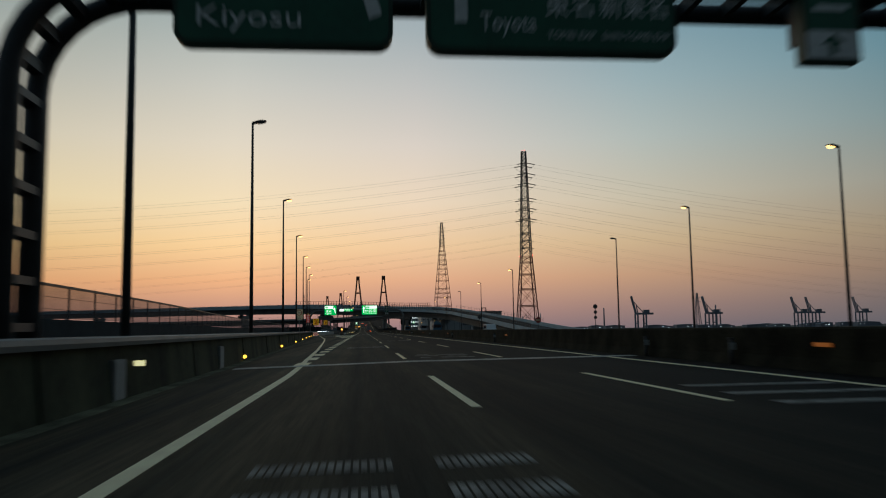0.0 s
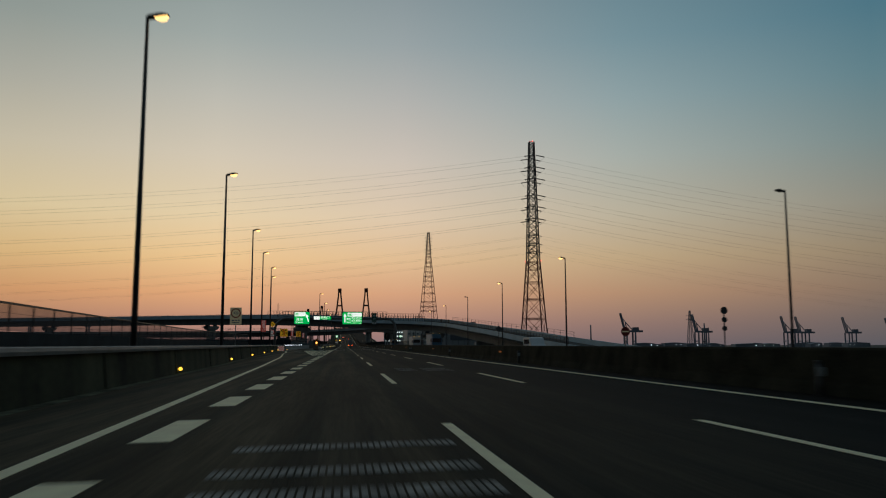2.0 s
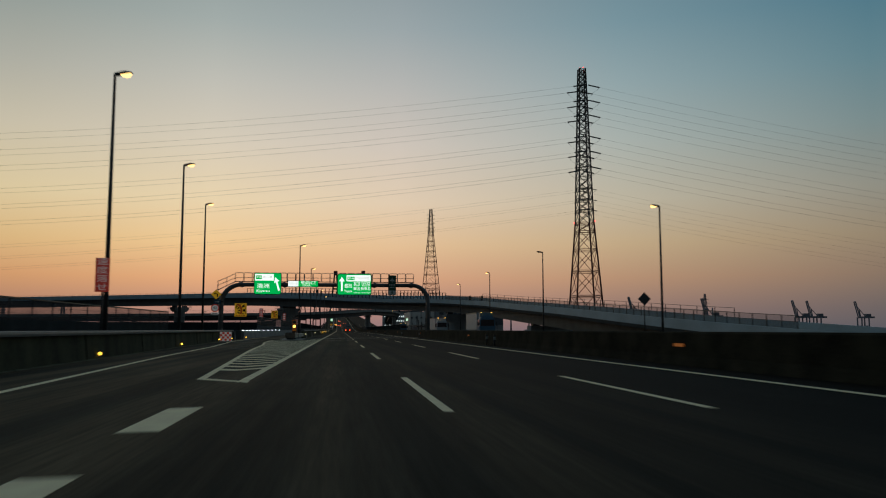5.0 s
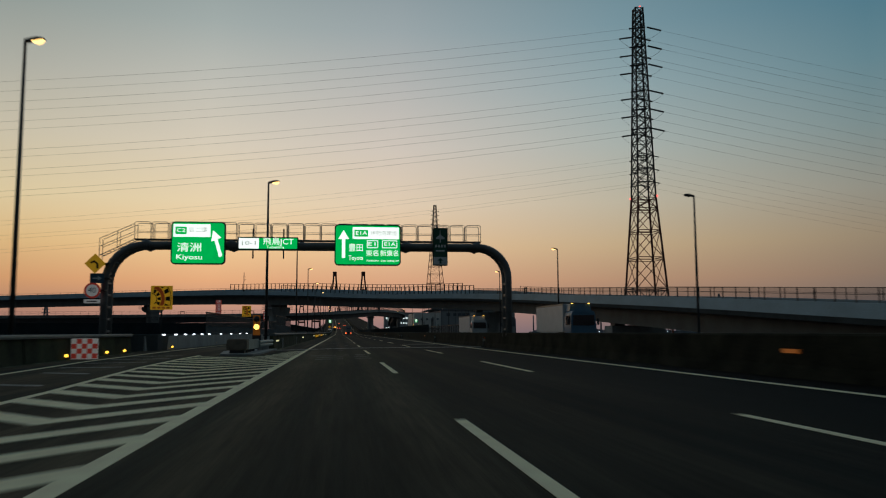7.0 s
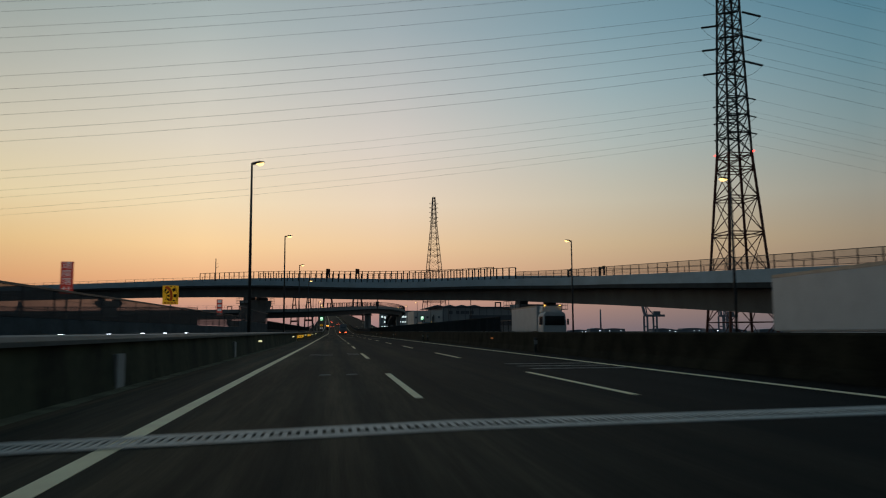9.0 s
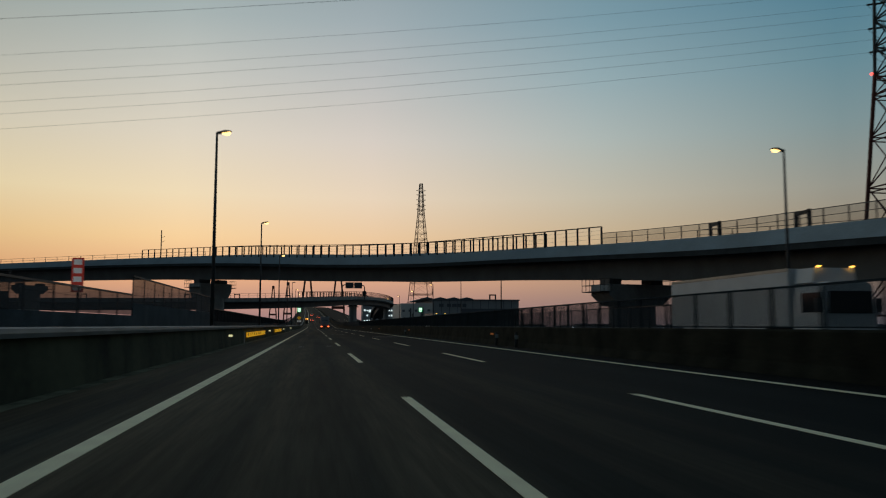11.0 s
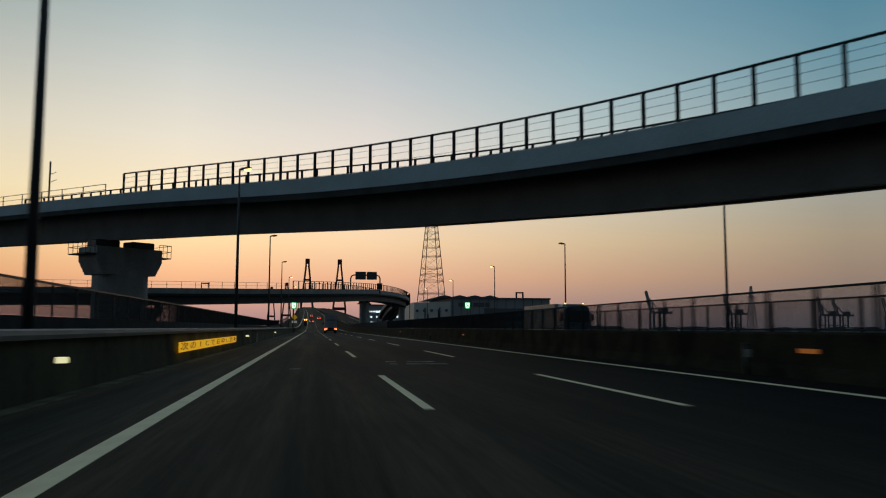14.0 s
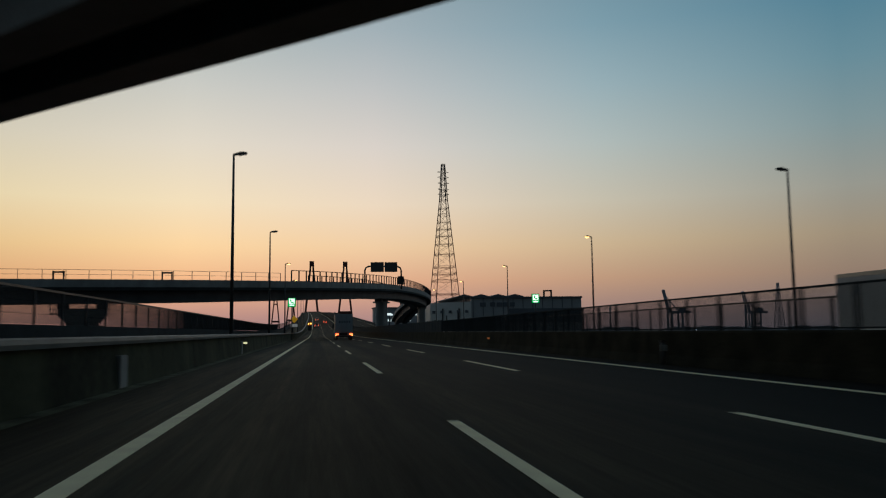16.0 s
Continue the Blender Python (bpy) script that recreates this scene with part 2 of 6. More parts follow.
SCREEN_BLUE = mat("blue_grey_screen_panel", (.062, .085, .1), .85, var=.35, scale=.5, fine=8, bump=.1, spec=.1)
SHEET = clear_mat("clouded_acrylic", (.05, .056, .072), .38)
SHEET_DENSE = clear_mat("dense_acrylic", (.04, .05, .058), .58)
# screen posts: their hazy, blurred look is put into the alpha
POST_HAZE = clear_mat("blurred_post", (.06, .065, .075), .55)
MESHY = clear_mat("fine_wire_mesh", (.05, .05, .055), .22)
TRUCK_WHITE = mat("truck_box_paint", (.62, .63, .63), .45, var=.08, scale=.8, fine=12, bump=.05)
TRUCK_GREY = mat("truck_grey_paint", (.34, .36, .38), .5, var=.12, scale=.8, fine=12, bump=.05)
CAB_BLUE = mat("cab_paint", (.10, .22, .33), .35, var=.1, scale=1, fine=10, bump=.03)
RUBBER = mat("rubber", (.02, .02, .02), .85, var=.2, bump=.1)
GLASS = mat("dark_glass", (.015, .018, .02), .08, var=.1, bump=0, spec=.8)
# distance haze put into the colour of cranes, chimneys and masts
CRANE = mat("crane_haze_paint", (.26, .28, .33), .6, .1, var=.15, scale=.1, fine=2, bump=0)
WARE = mat("warehouse_pale_wall", (.40, .405, .41), .6, .0, var=.12, scale=.08, fine=2, bump=.1)
FENDER = mat("weathered_fender_steel", (.40, .45, .42), .55, .15, var=.3, scale=1.5, fine=20, bump=.1)
# wall colour lightened and blued to paint in the haze
HARBOUR = mat("hazy_harbour_wall", (.22, .25, .30), .7, .0, var=.15, scale=.08, fine=2, bump=0)
CLAD = mat("warehouse_cladding", (.40, .42, .45), .6, .1, var=.12, scale=.08, fine=2, bump=.1)
CLAD_DARK = mat("warehouse_dark_cladding", (.14, .15, .17), .65, .1, var=.15, scale=.08, fine=2, bump=.1)
BUSH = mat("dark_foliage", (.045, .055, .03), .9, var=.5, scale=1.5, fine=9, bump=.6)


# ---- building blocks ----
def part(name, bm, material, parent=None, label="", smooth=False):
    me = bpy.data.meshes.new(name)
    bm.normal_update()
    bm.to_mesh(me)
    bm.free()
    if smooth:
        for p in me.polygons:
            p.use_smooth = True
    me.materials.append(material)
    ob = new(name, me)
    if parent:
        ob.parent = parent
    if label:
        ob["label"] = label
    return ob


def again(ob, m, parent):
    """Another object on the same mesh, at the pose m."""
    o = new(ob.name.split(".")[0], ob.data)
    o.parent = parent
    o.matrix_basis = m
    if "label" in ob:
        o["label"] = ob["label"]
    return o


def thing(name, label, category, m=None, group="", kind=""):
    e = new(name)
    e.empty_display_size = .2
    if m is not None:
        e.matrix_basis = m
    return tagged(e, label, category, group, kind)


def box(bm, x0, x1, y0, y1, z0, z1, bevel=0.0):
    r = bmesh.ops.create_cube(bm, size=1.0, matrix=Matrix.Translation(((x0 + x1) / 2, (y0 + y1) / 2, (z0 + z1) / 2)) @ Matrix.Diagonal((x1 - x0, y1 - y0, z1 - z0, 1)))
    if bevel:
        es = list({e for v in r["verts"] for e in v.link_edges})
        bmesh.ops.bevel(bm, geom=es, offset=bevel, segments=2, affect="EDGES")
    return bm


def boxes(*rows, bevel=0.0):
    bm = bmesh.new()
    for r in rows:
        box(bm, *r, bevel=bevel)
    return bm


def tube(bm, pts, r, n=8, r2=None):
    """A round bar along pts; r2: radius at its far end."""
    pts = [Vector(p) for p in pts]
    rings = []
    for i, p in enumerate(pts):
        d = (pts[min(i + 1, len(pts) - 1)] - pts[max(i - 1, 0)]).normalized()
        if i == 0:
            a = d.cross(Vector((0, 0, 1)) if abs(d.z) < .9 else Vector((1, 0, 0)))
        a = (a - d * a.dot(d)).normalized()
        b = d.cross(a)
        rr = r if r2 is None else r + (r2 - r) * i / (len(pts) - 1)
        rings.append([bm.verts.new(p + rr * (math.cos(2 * math.pi * k / n) * a + math.sin(2 * math.pi * k / n) * b)) for k in range(n)])
    for s, t in zip(rings, rings[1:]):
        for k in range(n):
            bm.faces.new((s[k], s[(k + 1) % n], t[(k + 1) % n], t[k]))
    bm.faces.new(rings[0][::-1])
    bm.faces.new(rings[-1])
    return bm


def tubes(*rows, n=8):
    bm = bmesh.new()
    for pts, r in rows:
        tube(bm, pts, r, n)
    return bm


def disc(bm, r, depth, m, n=28):
    bmesh.ops.create_cone(bm, cap_ends=True, segments=n, radius1=r, radius2=r, depth=depth, matrix=m)
    return bm


def flat(bm, pts, z0, z1):
    """A plate with the outline pts in plan, from z0 to z1."""
    lo, hi = [bm.verts.new((x, y, z0)) for x, y in pts], [bm.verts.new((x, y, z1)) for x, y in pts]
    bm.faces.new(hi)
    bm.faces.new(lo[::-1])
    for k in range(len(pts)):
        j = (k + 1) % len(pts)
        bm.faces.new((lo[k], lo[j], hi[j], hi[k]))
    return bm


def plate(bm, pts, y0, y1):
    """A plate with the outline pts in x and z, from y0 to y1."""
    lo, hi = [bm.verts.new((x, y0, z)) for x, z in pts], [bm.verts.new((x, y1, z)) for x, z in pts]
    bm.faces.new(lo)
    bm.faces.new(hi[::-1])
    for k in range(len(pts)):
        j = (k + 1) % len(pts)
        bm.faces.new((lo[j], lo[k], hi[k], hi[j]))
    bmesh.ops.recalc_face_normals(bm, faces=bm.faces)
    return bm


def smooth_path(ctrl, step):
    """Points at even steps along a smooth curve through the control points (any dimension)."""
    c = [np.array(p, float) for p in ctrl]
    c = [2 * c[0] - c[1]] + c + [2 * c[-1] - c[-2]]
    raw = []
    for i in range(1, len(c) - 2):
        for u in np.linspace(0, 1, 24, endpoint=False):
            a, b, d, e = c[i - 1], c[i], c[i + 1], c[i + 2]
            raw.append(.5 * (2 * b + (d - a) * u + (2 * a - 5 * b + 4 * d - e) * u * u + (3 * b - a - 3 * d + e) * u ** 3))
    raw.append(c[-2])
    raw = np.array(raw)
    s = np.r_[0, np.cumsum(np.linalg.norm(np.diff(raw[:, :2], axis=0), axis=1))]
    n = max(2, int(round(s[-1] / step)) + 1)
    at = np.linspace(0, s[-1], n)
    return np.stack([np.interp(at, s, raw[:, k]) for k in range(raw.shape[1])], 1)


def normals(path):
    """Unit vectors to the right of the way, in plan."""
    t = np.gradient(path[:, :2], axis=0)
    t /= np.linalg.norm(t, axis=1)[:, None]
    return np.stack([t[:, 1], -t[:, 0]], 1)


def sweep(bm, path, profile, closed=True, bank=None):
    """A bar with the profile (offset to the right, height) along path (x, y, z)."""
    nr = normals(path)
    bank = np.zeros(len(path)) if bank is None else bank
    rings = [[bm.verts.new((p[0] + o * q[0], p[1] + o * q[1], p[2] + h + c * abs(o))) for o, h in profile] for p, q, c in zip(path, nr, bank)]
    k = len(profile)
    for s, t in zip(rings, rings[1:]):
        for i in range(k if closed else k - 1):
            j = (i + 1) % k
            bm.faces.new((s[i], s[j], t[j], t[i]))
    if closed:
        bm.faces.new(rings[0][::-1])
        bm.faces.new(rings[-1])
        bmesh.ops.recalc_face_normals(bm, faces=bm.faces)
    return bm


def swept(path, profile, closed=True, bank=None):
    return sweep(bmesh.new(), path, profile, closed, bank)


LETTERS = {}


def drawn(body):
    """The letters at a height of one metre, drawn once and kept."""
    if body not in LETTERS:
        cu = bpy.data.curves.new("writing", "FONT")
        cu.body, cu.align_x, cu.align_y = body, "CENTER", "CENTER"
        cu.extrude = .004
        cu.resolution_u = 2
        ob = bpy.data.objects.new("writing", cu)
        scene.collection.objects.link(ob)
        me = bpy.data.meshes.new_from_object(ob.evaluated_get(bpy.context.evaluated_depsgraph_get()))
        bpy.data.objects.remove(ob)
        bpy.data.curves.remove(cu)
        me.transform(Matrix.Rotation(radians(90), 4, "X"))
        LETTERS[body] = me
    return LETTERS[body]


def text_mesh(body, size, spread=1.0):
    """The letters as a mesh in x and z, facing -y, with its middle at the origin."""
    me = drawn(body).copy()
    me.transform(Matrix.Diagonal((size * spread, 1, size, 1)))
    return me


# drawn here, while the scene is still empty, which is quick
for word in ("C2", "名二環", "清洲", "Kiyosu", "E1A", "E1", "伊勢湾岸道", "豊田", "Toyota", "東名", "新東名", "TOMEI EXP", "SHIN-TOMEI EXP",
             "10-1", "飛鳥JCT", "Tobishima", "40") + tuple("えせたらを向度方落行速進違間"):
    for i, ch in enumerate(word):
        if ch != " ":
            drawn(word[:i + 1])
            drawn(ch)


def reach(me):
    xs = [v.co.x for v in me.vertices]
    return min(xs), max(xs)


def writing(body, size, x, y, z, material, parent, width=None, spread=1.0):
    """A line of letters, each a part of its own; width: the line's whole width."""
    lo, hi = reach(text_mesh(body, size, spread))
    k = width / (hi - lo) if width else 1.0
    for i, ch in enumerate(body):
        if ch == " ":
            continue
        me = text_mesh(ch, size, spread)
        c0, c1 = reach(me)
        p0, p1 = reach(text_mesh(body[:i + 1], size, spread))
        right = lo + p1 - p0
        me.transform(Matrix.Diagonal((k, 1, 1, 1)) @ Matrix.Translation((right - c1, 0, 0)))
        me.materials.append(material)
        ob = new("letter", me)
        ob.parent = parent
        ob.matrix_basis = pose(x, y, z)


# ---- the road's line ----
def road_x(y):
    return -13.0 * ((y - 600) / 1050) ** 2 if y > 600 else 0.0


def road_z(y):
    if y < 560:
        return 0.0
    y = min(y, 1500)
    return .033 * (y - 560) ** 2 / 340 if y < 730 else .033 * 85 + .033 * (y - 730)


def along(x, y0, y1, step, z=0.0):
    """A line beside the road at the offset x."""
    n = max(2, int(round((y1 - y0) / step)) + 1)
    return np.array([(x + road_x(y), y, road_z(y) + z) for y in np.linspace(y0, y1, n)])


def fall(x):
    """The depth of the crossfall left of the first lane line."""
    return min(.1, .02 * max(0.0, LINE_A - x))


LINE_A, LINE_B, EDGE_L, EDGE_R, PHASE = 1.70, 5.53, -2.06, 9.32, 2.6


def left_edge(y):
    """The ramp's left edge line."""
    return float(np.interp(y, [-60, 29, 35, 42, 59, 103, 137, 167, 187, 202, 214, 236, 300], [-1.95, -1.97, -2.1, -2.34, -2.85, -4.5, -6.0, -8.0, -8.95, -10.1, -11.0, -11.5, -11.4]))


def left_wall(y):
    return float(np.interp(y, [-60, 17.6, 36.6, 57, 111, 118, 218, 229], [-4.2, -4.4, -4.9, -5.55, -7.7, -8.2, -12.8, -12.8]))


def outer_wall(y):
    return float(np.interp(y, [-60, 35, 63, 111, 160, 200, 222, 233, 236, 290, 330, 1600], [-11.5, -12, -13.2, -16.8, -19.5, -20, -19, -14.2, -12.75, -12.4, -11.5, -11.5]))


def strip(fn, y0, y1, step, z=0.0):
    n = max(2, int(round((y1 - y0) / step)) + 1)
    return np.array([(fn(y) + road_x(y), y, road_z(y) + z) for y in np.linspace(y0, y1, n)])


# ---- ground and carriageways ----
bm = bmesh.new()
bmesh.ops.create_grid(bm, x_segments=24, y_segments=24, size=4200, matrix=Matrix.Translation((0, 1500, -7)))
tagged(part("ground", bm, GROUND), "flat dark reclaimed harbour land reaching the horizon", "ground", kind="structure")

bm = bmesh.new()
ys = list(np.arange(-80, 620, 10.0)) + list(np.arange(620, 1760, 20.0))
rings = []
for y in ys:
    xl = outer_wall(y) + .05
    rings.append([bm.verts.new((x + road_x(y), y, road_z(y) + z)) for x, z in ((xl, -.1), (-3.3, -.1), (LINE_A, 0), (11.0, 0), (27.2, 0), (27.2, -7.1 - road_z(y)), (xl, -7.1 - road_z(y)))])
for s, t in zip(rings, rings[1:]):
    for i in range(7):
        j = (i + 1) % 7
        bm.faces.new((s[i], s[j], t[j], t[i]))
bm.faces.new(rings[0])
bm.faces.new(rings[-1][::-1])
bmesh.ops.recalc_face_normals(bm, faces=bm.faces)
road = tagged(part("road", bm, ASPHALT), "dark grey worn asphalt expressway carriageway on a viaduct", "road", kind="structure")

def drape(pts, h=.005):
    """A thin painted shape that lies on the road; pts: its outline in plan."""
    bm = bmesh.new()
    top = [bm.verts.new((x, y, road_z(y) - fall(x) + h)) for x, y in pts]
    low = [bm.verts.new((x, y, road_z(y) - fall(x) + .0005)) for x, y in pts]
    bm.faces.new(top)
    for k in range(len(pts)):
        j = (k + 1) % len(pts)
        bm.faces.new((low[k], low[j], top[j], top[k]))
    return bm


def line_on(fn, y0, y1, step, w):
    """A painted line of half width w along x = fn(y)."""
    bm = bmesh.new()
    rows = []
    for y in np.linspace(y0, y1, int((y1 - y0) / step) + 1):
        x = fn(y)
        rows.append([bm.verts.new((q + road_x(y), y, road_z(y) - fall(q) + h)) for q, h in ((x - w, .0005), (x - w, .005), (x + w, .005), (x + w, .0005))])
    for s, t in zip(rows, rows[1:]):
        for k in range(3):
            bm.faces.new((s[k], t[k], t[k + 1], s[k + 1]))
    return bm


# lane lines: 8 m dashes every 20 m
dash = None
for lane in (LINE_A, LINE_B, 16.6, 20.4):
    for k in range(-2, 40):
        y = PHASE + 20 * k
        m = pose(lane + road_x(y), y, road_z(y) + (.001 if lane == LINE_A else 0), math.degrees(math.atan2(road_z(y + 4) - road_z(y - 4), 8)))
        if dash is None:
            dash = part("lane_dash", boxes((-.075, .075, -4, 4, .0005, .005)), PAINT, road, "white painted lane dash")
            dash.matrix_basis = m
        else:
            again(dash, m, road)
part("edge_line", line_on(lambda y: EDGE_R, -70, 1500, 10, .11), PAINT, road, "solid white edge line beside the median")
part("edge_line", line_on(lambda y: EDGE_L + .085 * min(1, max(0, (y - 250) / 40)), 146.6, 1500, 8, .12), PAINT, road, "solid white edge line of the main carriageway")
part("edge_line", line_on(left_edge, -70, 262, 3, .1), PAINT, road, "solid white edge line bending into the exit ramp")
part("edge_line", line_on(lambda y: 25.6, -70, 900, 20, .08), PAINT, road)
block = None
for k in range(-1, 17):
    y = 41.5 + 6.0 * k
    if block is None:
        block = part("exit_block", drape([(-2.43, 0), (-1.92, 0), (-1.92, 3.0), (-2.43, 3.0)], .006), PAINT, road, "broad white block of the exit lane line")
        block.matrix_basis = pose(0, y, 0)
    else:
        again(block, pose(0, y, 0), road)


def gore_left(y):
    return float(np.interp(y, [147, 148.6, 178, 186, 194, 207, 216.5, 229], [-3.2, -3.25, -5.2, -5.6, -5.95, -7.05, -7.4, -7.6]))


part("gore_line", line_on(gore_left, 148.4, 222, 3, .1), PAINT, road, "white line round the gore")
part("gore_line", drape([(-3.35, 148.3), (-1.9, 146.4), (-1.9, 146.8), (-3.35, 148.8)]), PAINT, road)
for k in range(-18, 16):
    y = 193.1 + 2.22 * k
    xl, xr = gore_left(y + 1.5) + .1, EDGE_L - .12
    if xr - xl < .9:
        continue
    xm, a = (xl + xr) / 2 - .05, .82
    if y < 218.5:
        yl, yr = y + 1.02 * (xm - xl), y + 1.26 * (xr - xm)
        part("chevron_stripe", drape([(xl, yl - a), (xm, y - a), (xr, yr - a), (xr, yr), (xm, y), (xl, yl)]), PAINT, road)
    else:
        xc = -4.1 + .22 * (y - 217) / 2.2
        yc, yr = y + 1.26 * (xc - xm), y + 1.26 * (xr - xm)
        part("chevron_stripe", drape([(xc, yc - a), (xr, yr - a), (xr, yr), (xc, yc)]), PAINT, road)
for x0, y0, x1, y1 in ((-7.2, 183.5, -6.1, 182.8), (-7.6, 190.2, -6.3, 189.6), (-8.3, 197.4, -6.9, 196.7), (-9.2, 203.4, -7.5, 202.4), (-9.9, 207.2, -7.75, 207.4), (-10.3, 211.6, -8.1, 212.4), (-10.6, 216.4, -8.0, 216.9), (-10.9, 221.5, -8.4, 222)):
    part("ramp_stripe", drape([(x0, y0 - .28), (x1, y1 - .28), (x1, y1 + .1), (x0, y0 + .1)]), PAINT_WORN, road, "worn white slow-down stripe on the exit ramp")

# rough rumble bars across the lanes
for x0, x1, y, ga, gb in ((-.9, 1.5, 12.4, .3, .65), (-.9, 1.5, 13.7, .3, .65), (-1.0, 1.5, 61.2, 0, 0), (-1.0, 1.5, 62.4, 0, 0), (-1.0, 1.5, 64.2, 0, 0), (-.9, 1.5, 211.7, .3, .8), (-.9, 1.5, 214.6, .3, .8), (-1.3, 1.4, 217.4, .6, .9), (-.9, 1.5, 264.6, .2, .9), (-.9, 1.5, 266.7, .2, .9),
                          (2.3, 4.6, 41.7, 3.3, 3.7), (2.5, 4.6, 43.1, 3.0, 3.4), (2.4, 4.6, 39.6, 2.8, 3.2), (2.6, 5.0, 90.2, 3.4, 3.8), (2.6, 5.0, 91.7, 3.4, 3.8), (2.6, 5.0, 93.3, 3.4, 3.8), (2.5, 4.3, 372.3, 2.7, 3.0), (2.5, 4.1, 374, 2.8, 3.2), (6.1, 9.0, 17.9, 0, 0), (6.1, 9.0, 19.6, 0, 0), (6.1, 9.0, 21.4, 0, 0), (6.1, 9.0, 248.2, 0, 0), (6.1, 9.0, 249.9, 0, 0), (6.1, 9.0, 251.7, 0, 0), (6.1, 9.0, 352.0, 0, 0), (6.1, 9.0, 353.8, 0, 0)):
    bm = bmesh.new()
    for xa in np.arange(x0, x1, .072):
        if not ga < xa < gb:
            box(bm, xa, xa + .05, y, y + .48, .0005 - fall(xa + .06), .008 - fall(xa))
    part("rumble_bar", bm, RUMBLE, road, "worn ribbed slow-down bar across the lane")
for x, y in ((-.4, 318.4), (1.15, 318.7), (.75, 246.6), (.03, 246.7), (-.4, 370.5), (.2, 229.0)):
    part("road_patch", drape([(x - .15, y), (x + .15, y), (x + .15, y + .3), (x - .15, y + .3)], .01), PAINT_WORN, road)


def expansion_joint(x0, y0, x1, y1):
    """Toothed steel joint across the deck."""
    j = thing("expansion_joint", "toothed steel expansion joint across the carriageway", "expansion joint", kind="structure")
    bm, bt = bmesh.new(), bmesh.new()
    n = 150
    for i in range(n):
        u, v = i / n, (i + .55) / n
        xa, xb = x0 + (x1 - x0) * u, x0 + (x1 - x0) * v
        ya = y0 + (y1 - y0) * u
        box(bt, xa, xb, ya - .16 + (.1 if i % 2 else 0), ya + .30, .0005 - fall(xa) , .012 - fall(xa))
    for s in (-.34, .34):
        for u, v in ((x0, LINE_A), (LINE_A, x1)):
            yu, yv = (y0 + (y1 - y0) * (q - x0) / (x1 - x0) for q in (u, v))
            quad = [(u, yu + s - .14), (v, yv + s - .14), (v, yv + s + .14), (u, yu + s + .14)]
            lo, hi = ([bm.verts.new((x, y, h - fall(x))) for x, y in quad] for h in (.0005, .008))
            bm.faces.new(hi)
            for k in range(4):
                bm.faces.new((lo[k], lo[(k + 1) % 4], hi[(k + 1) % 4], hi[k]))
    part("joint_plate", bm, JOINT, j, "bare steel edge plates")
    part("joint_teeth", bt, JOINT, j, "interlocking steel comb teeth")


expansion_joint(-4.3, 34.9, 10.6, 37.6)
expansion_joint(-4.3, 233.9, 10.6, 235.6)

# ---- barriers ----
WALL = [(0, 0), (.12, .25), (.2, .96), (.02, .99), (-.18, .99), (-.25, 0)]


LEFT_PROFILE = [(.01, -.12), (-.04, .3), (-.10, .92), (-.36, .92), (-.40, -.12)]
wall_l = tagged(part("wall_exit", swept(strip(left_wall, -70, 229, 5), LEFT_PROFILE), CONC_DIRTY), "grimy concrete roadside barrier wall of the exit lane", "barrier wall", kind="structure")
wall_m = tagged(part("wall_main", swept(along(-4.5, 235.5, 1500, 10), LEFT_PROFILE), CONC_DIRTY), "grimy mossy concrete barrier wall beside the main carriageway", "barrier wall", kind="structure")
COPING = [(.03, .92), (.05, 1.0), (.03, 1.075), (-.02, 1.10), (-.36, 1.10), (-.42, 1.04), (-.42, .92)]
for wall, path in ((wall_l, strip(left_wall, -70, 229, 5)), (wall_m, along(-4.5, 235.5, 1500, 10))):
    part("coping", swept(path, COPING), COPING_STEEL, wall, "smooth grey steel coping beam on the wall")
OUTER = [(0, -1.7), (0, 1.02), (.04, 1.06), (.30, 1.06), (.30, -1.7)]
wall_o = tagged(part("wall_outer", swept(strip(outer_wall, -70, 1400, 6), [(-o, h) for o, h in OUTER]), CONC_DARK), "dark concrete parapet along the viaduct's outer edge", "parapet", kind="structure")
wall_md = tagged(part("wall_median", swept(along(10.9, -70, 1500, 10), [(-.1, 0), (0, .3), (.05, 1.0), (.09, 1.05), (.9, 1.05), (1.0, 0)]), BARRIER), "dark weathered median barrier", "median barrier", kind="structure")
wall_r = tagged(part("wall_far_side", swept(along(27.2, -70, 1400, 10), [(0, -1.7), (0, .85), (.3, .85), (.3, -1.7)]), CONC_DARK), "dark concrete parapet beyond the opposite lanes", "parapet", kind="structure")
wall_ramp = tagged(part("wall_ramp", swept(strip(outer_wall, 234.6, 330, 6), [(.16, -.12), (.10, .90), (.07, .94), (.002, .94), (.002, -.12)]), CONCRETE), "pale clean concrete barrier wall along the ramp", "barrier wall", kind="structure")
for wall, x, ys in ((wall_l, None, (-10, 8, 22.3, 35.4)), (wall_m, -4.5, (243.5, 265, 331.5, 416, 446))):
    for y in ys:
        xx = left_wall(y) if x is None else x
        part("pilaster", boxes((xx - .16, xx + .03, y, y + .7, -.1, .66), bevel=.02), CONCRETE, wall, "pale concrete pilaster on the wall")

# seams in the walls, and the mossy gutters at their feet
seam = None
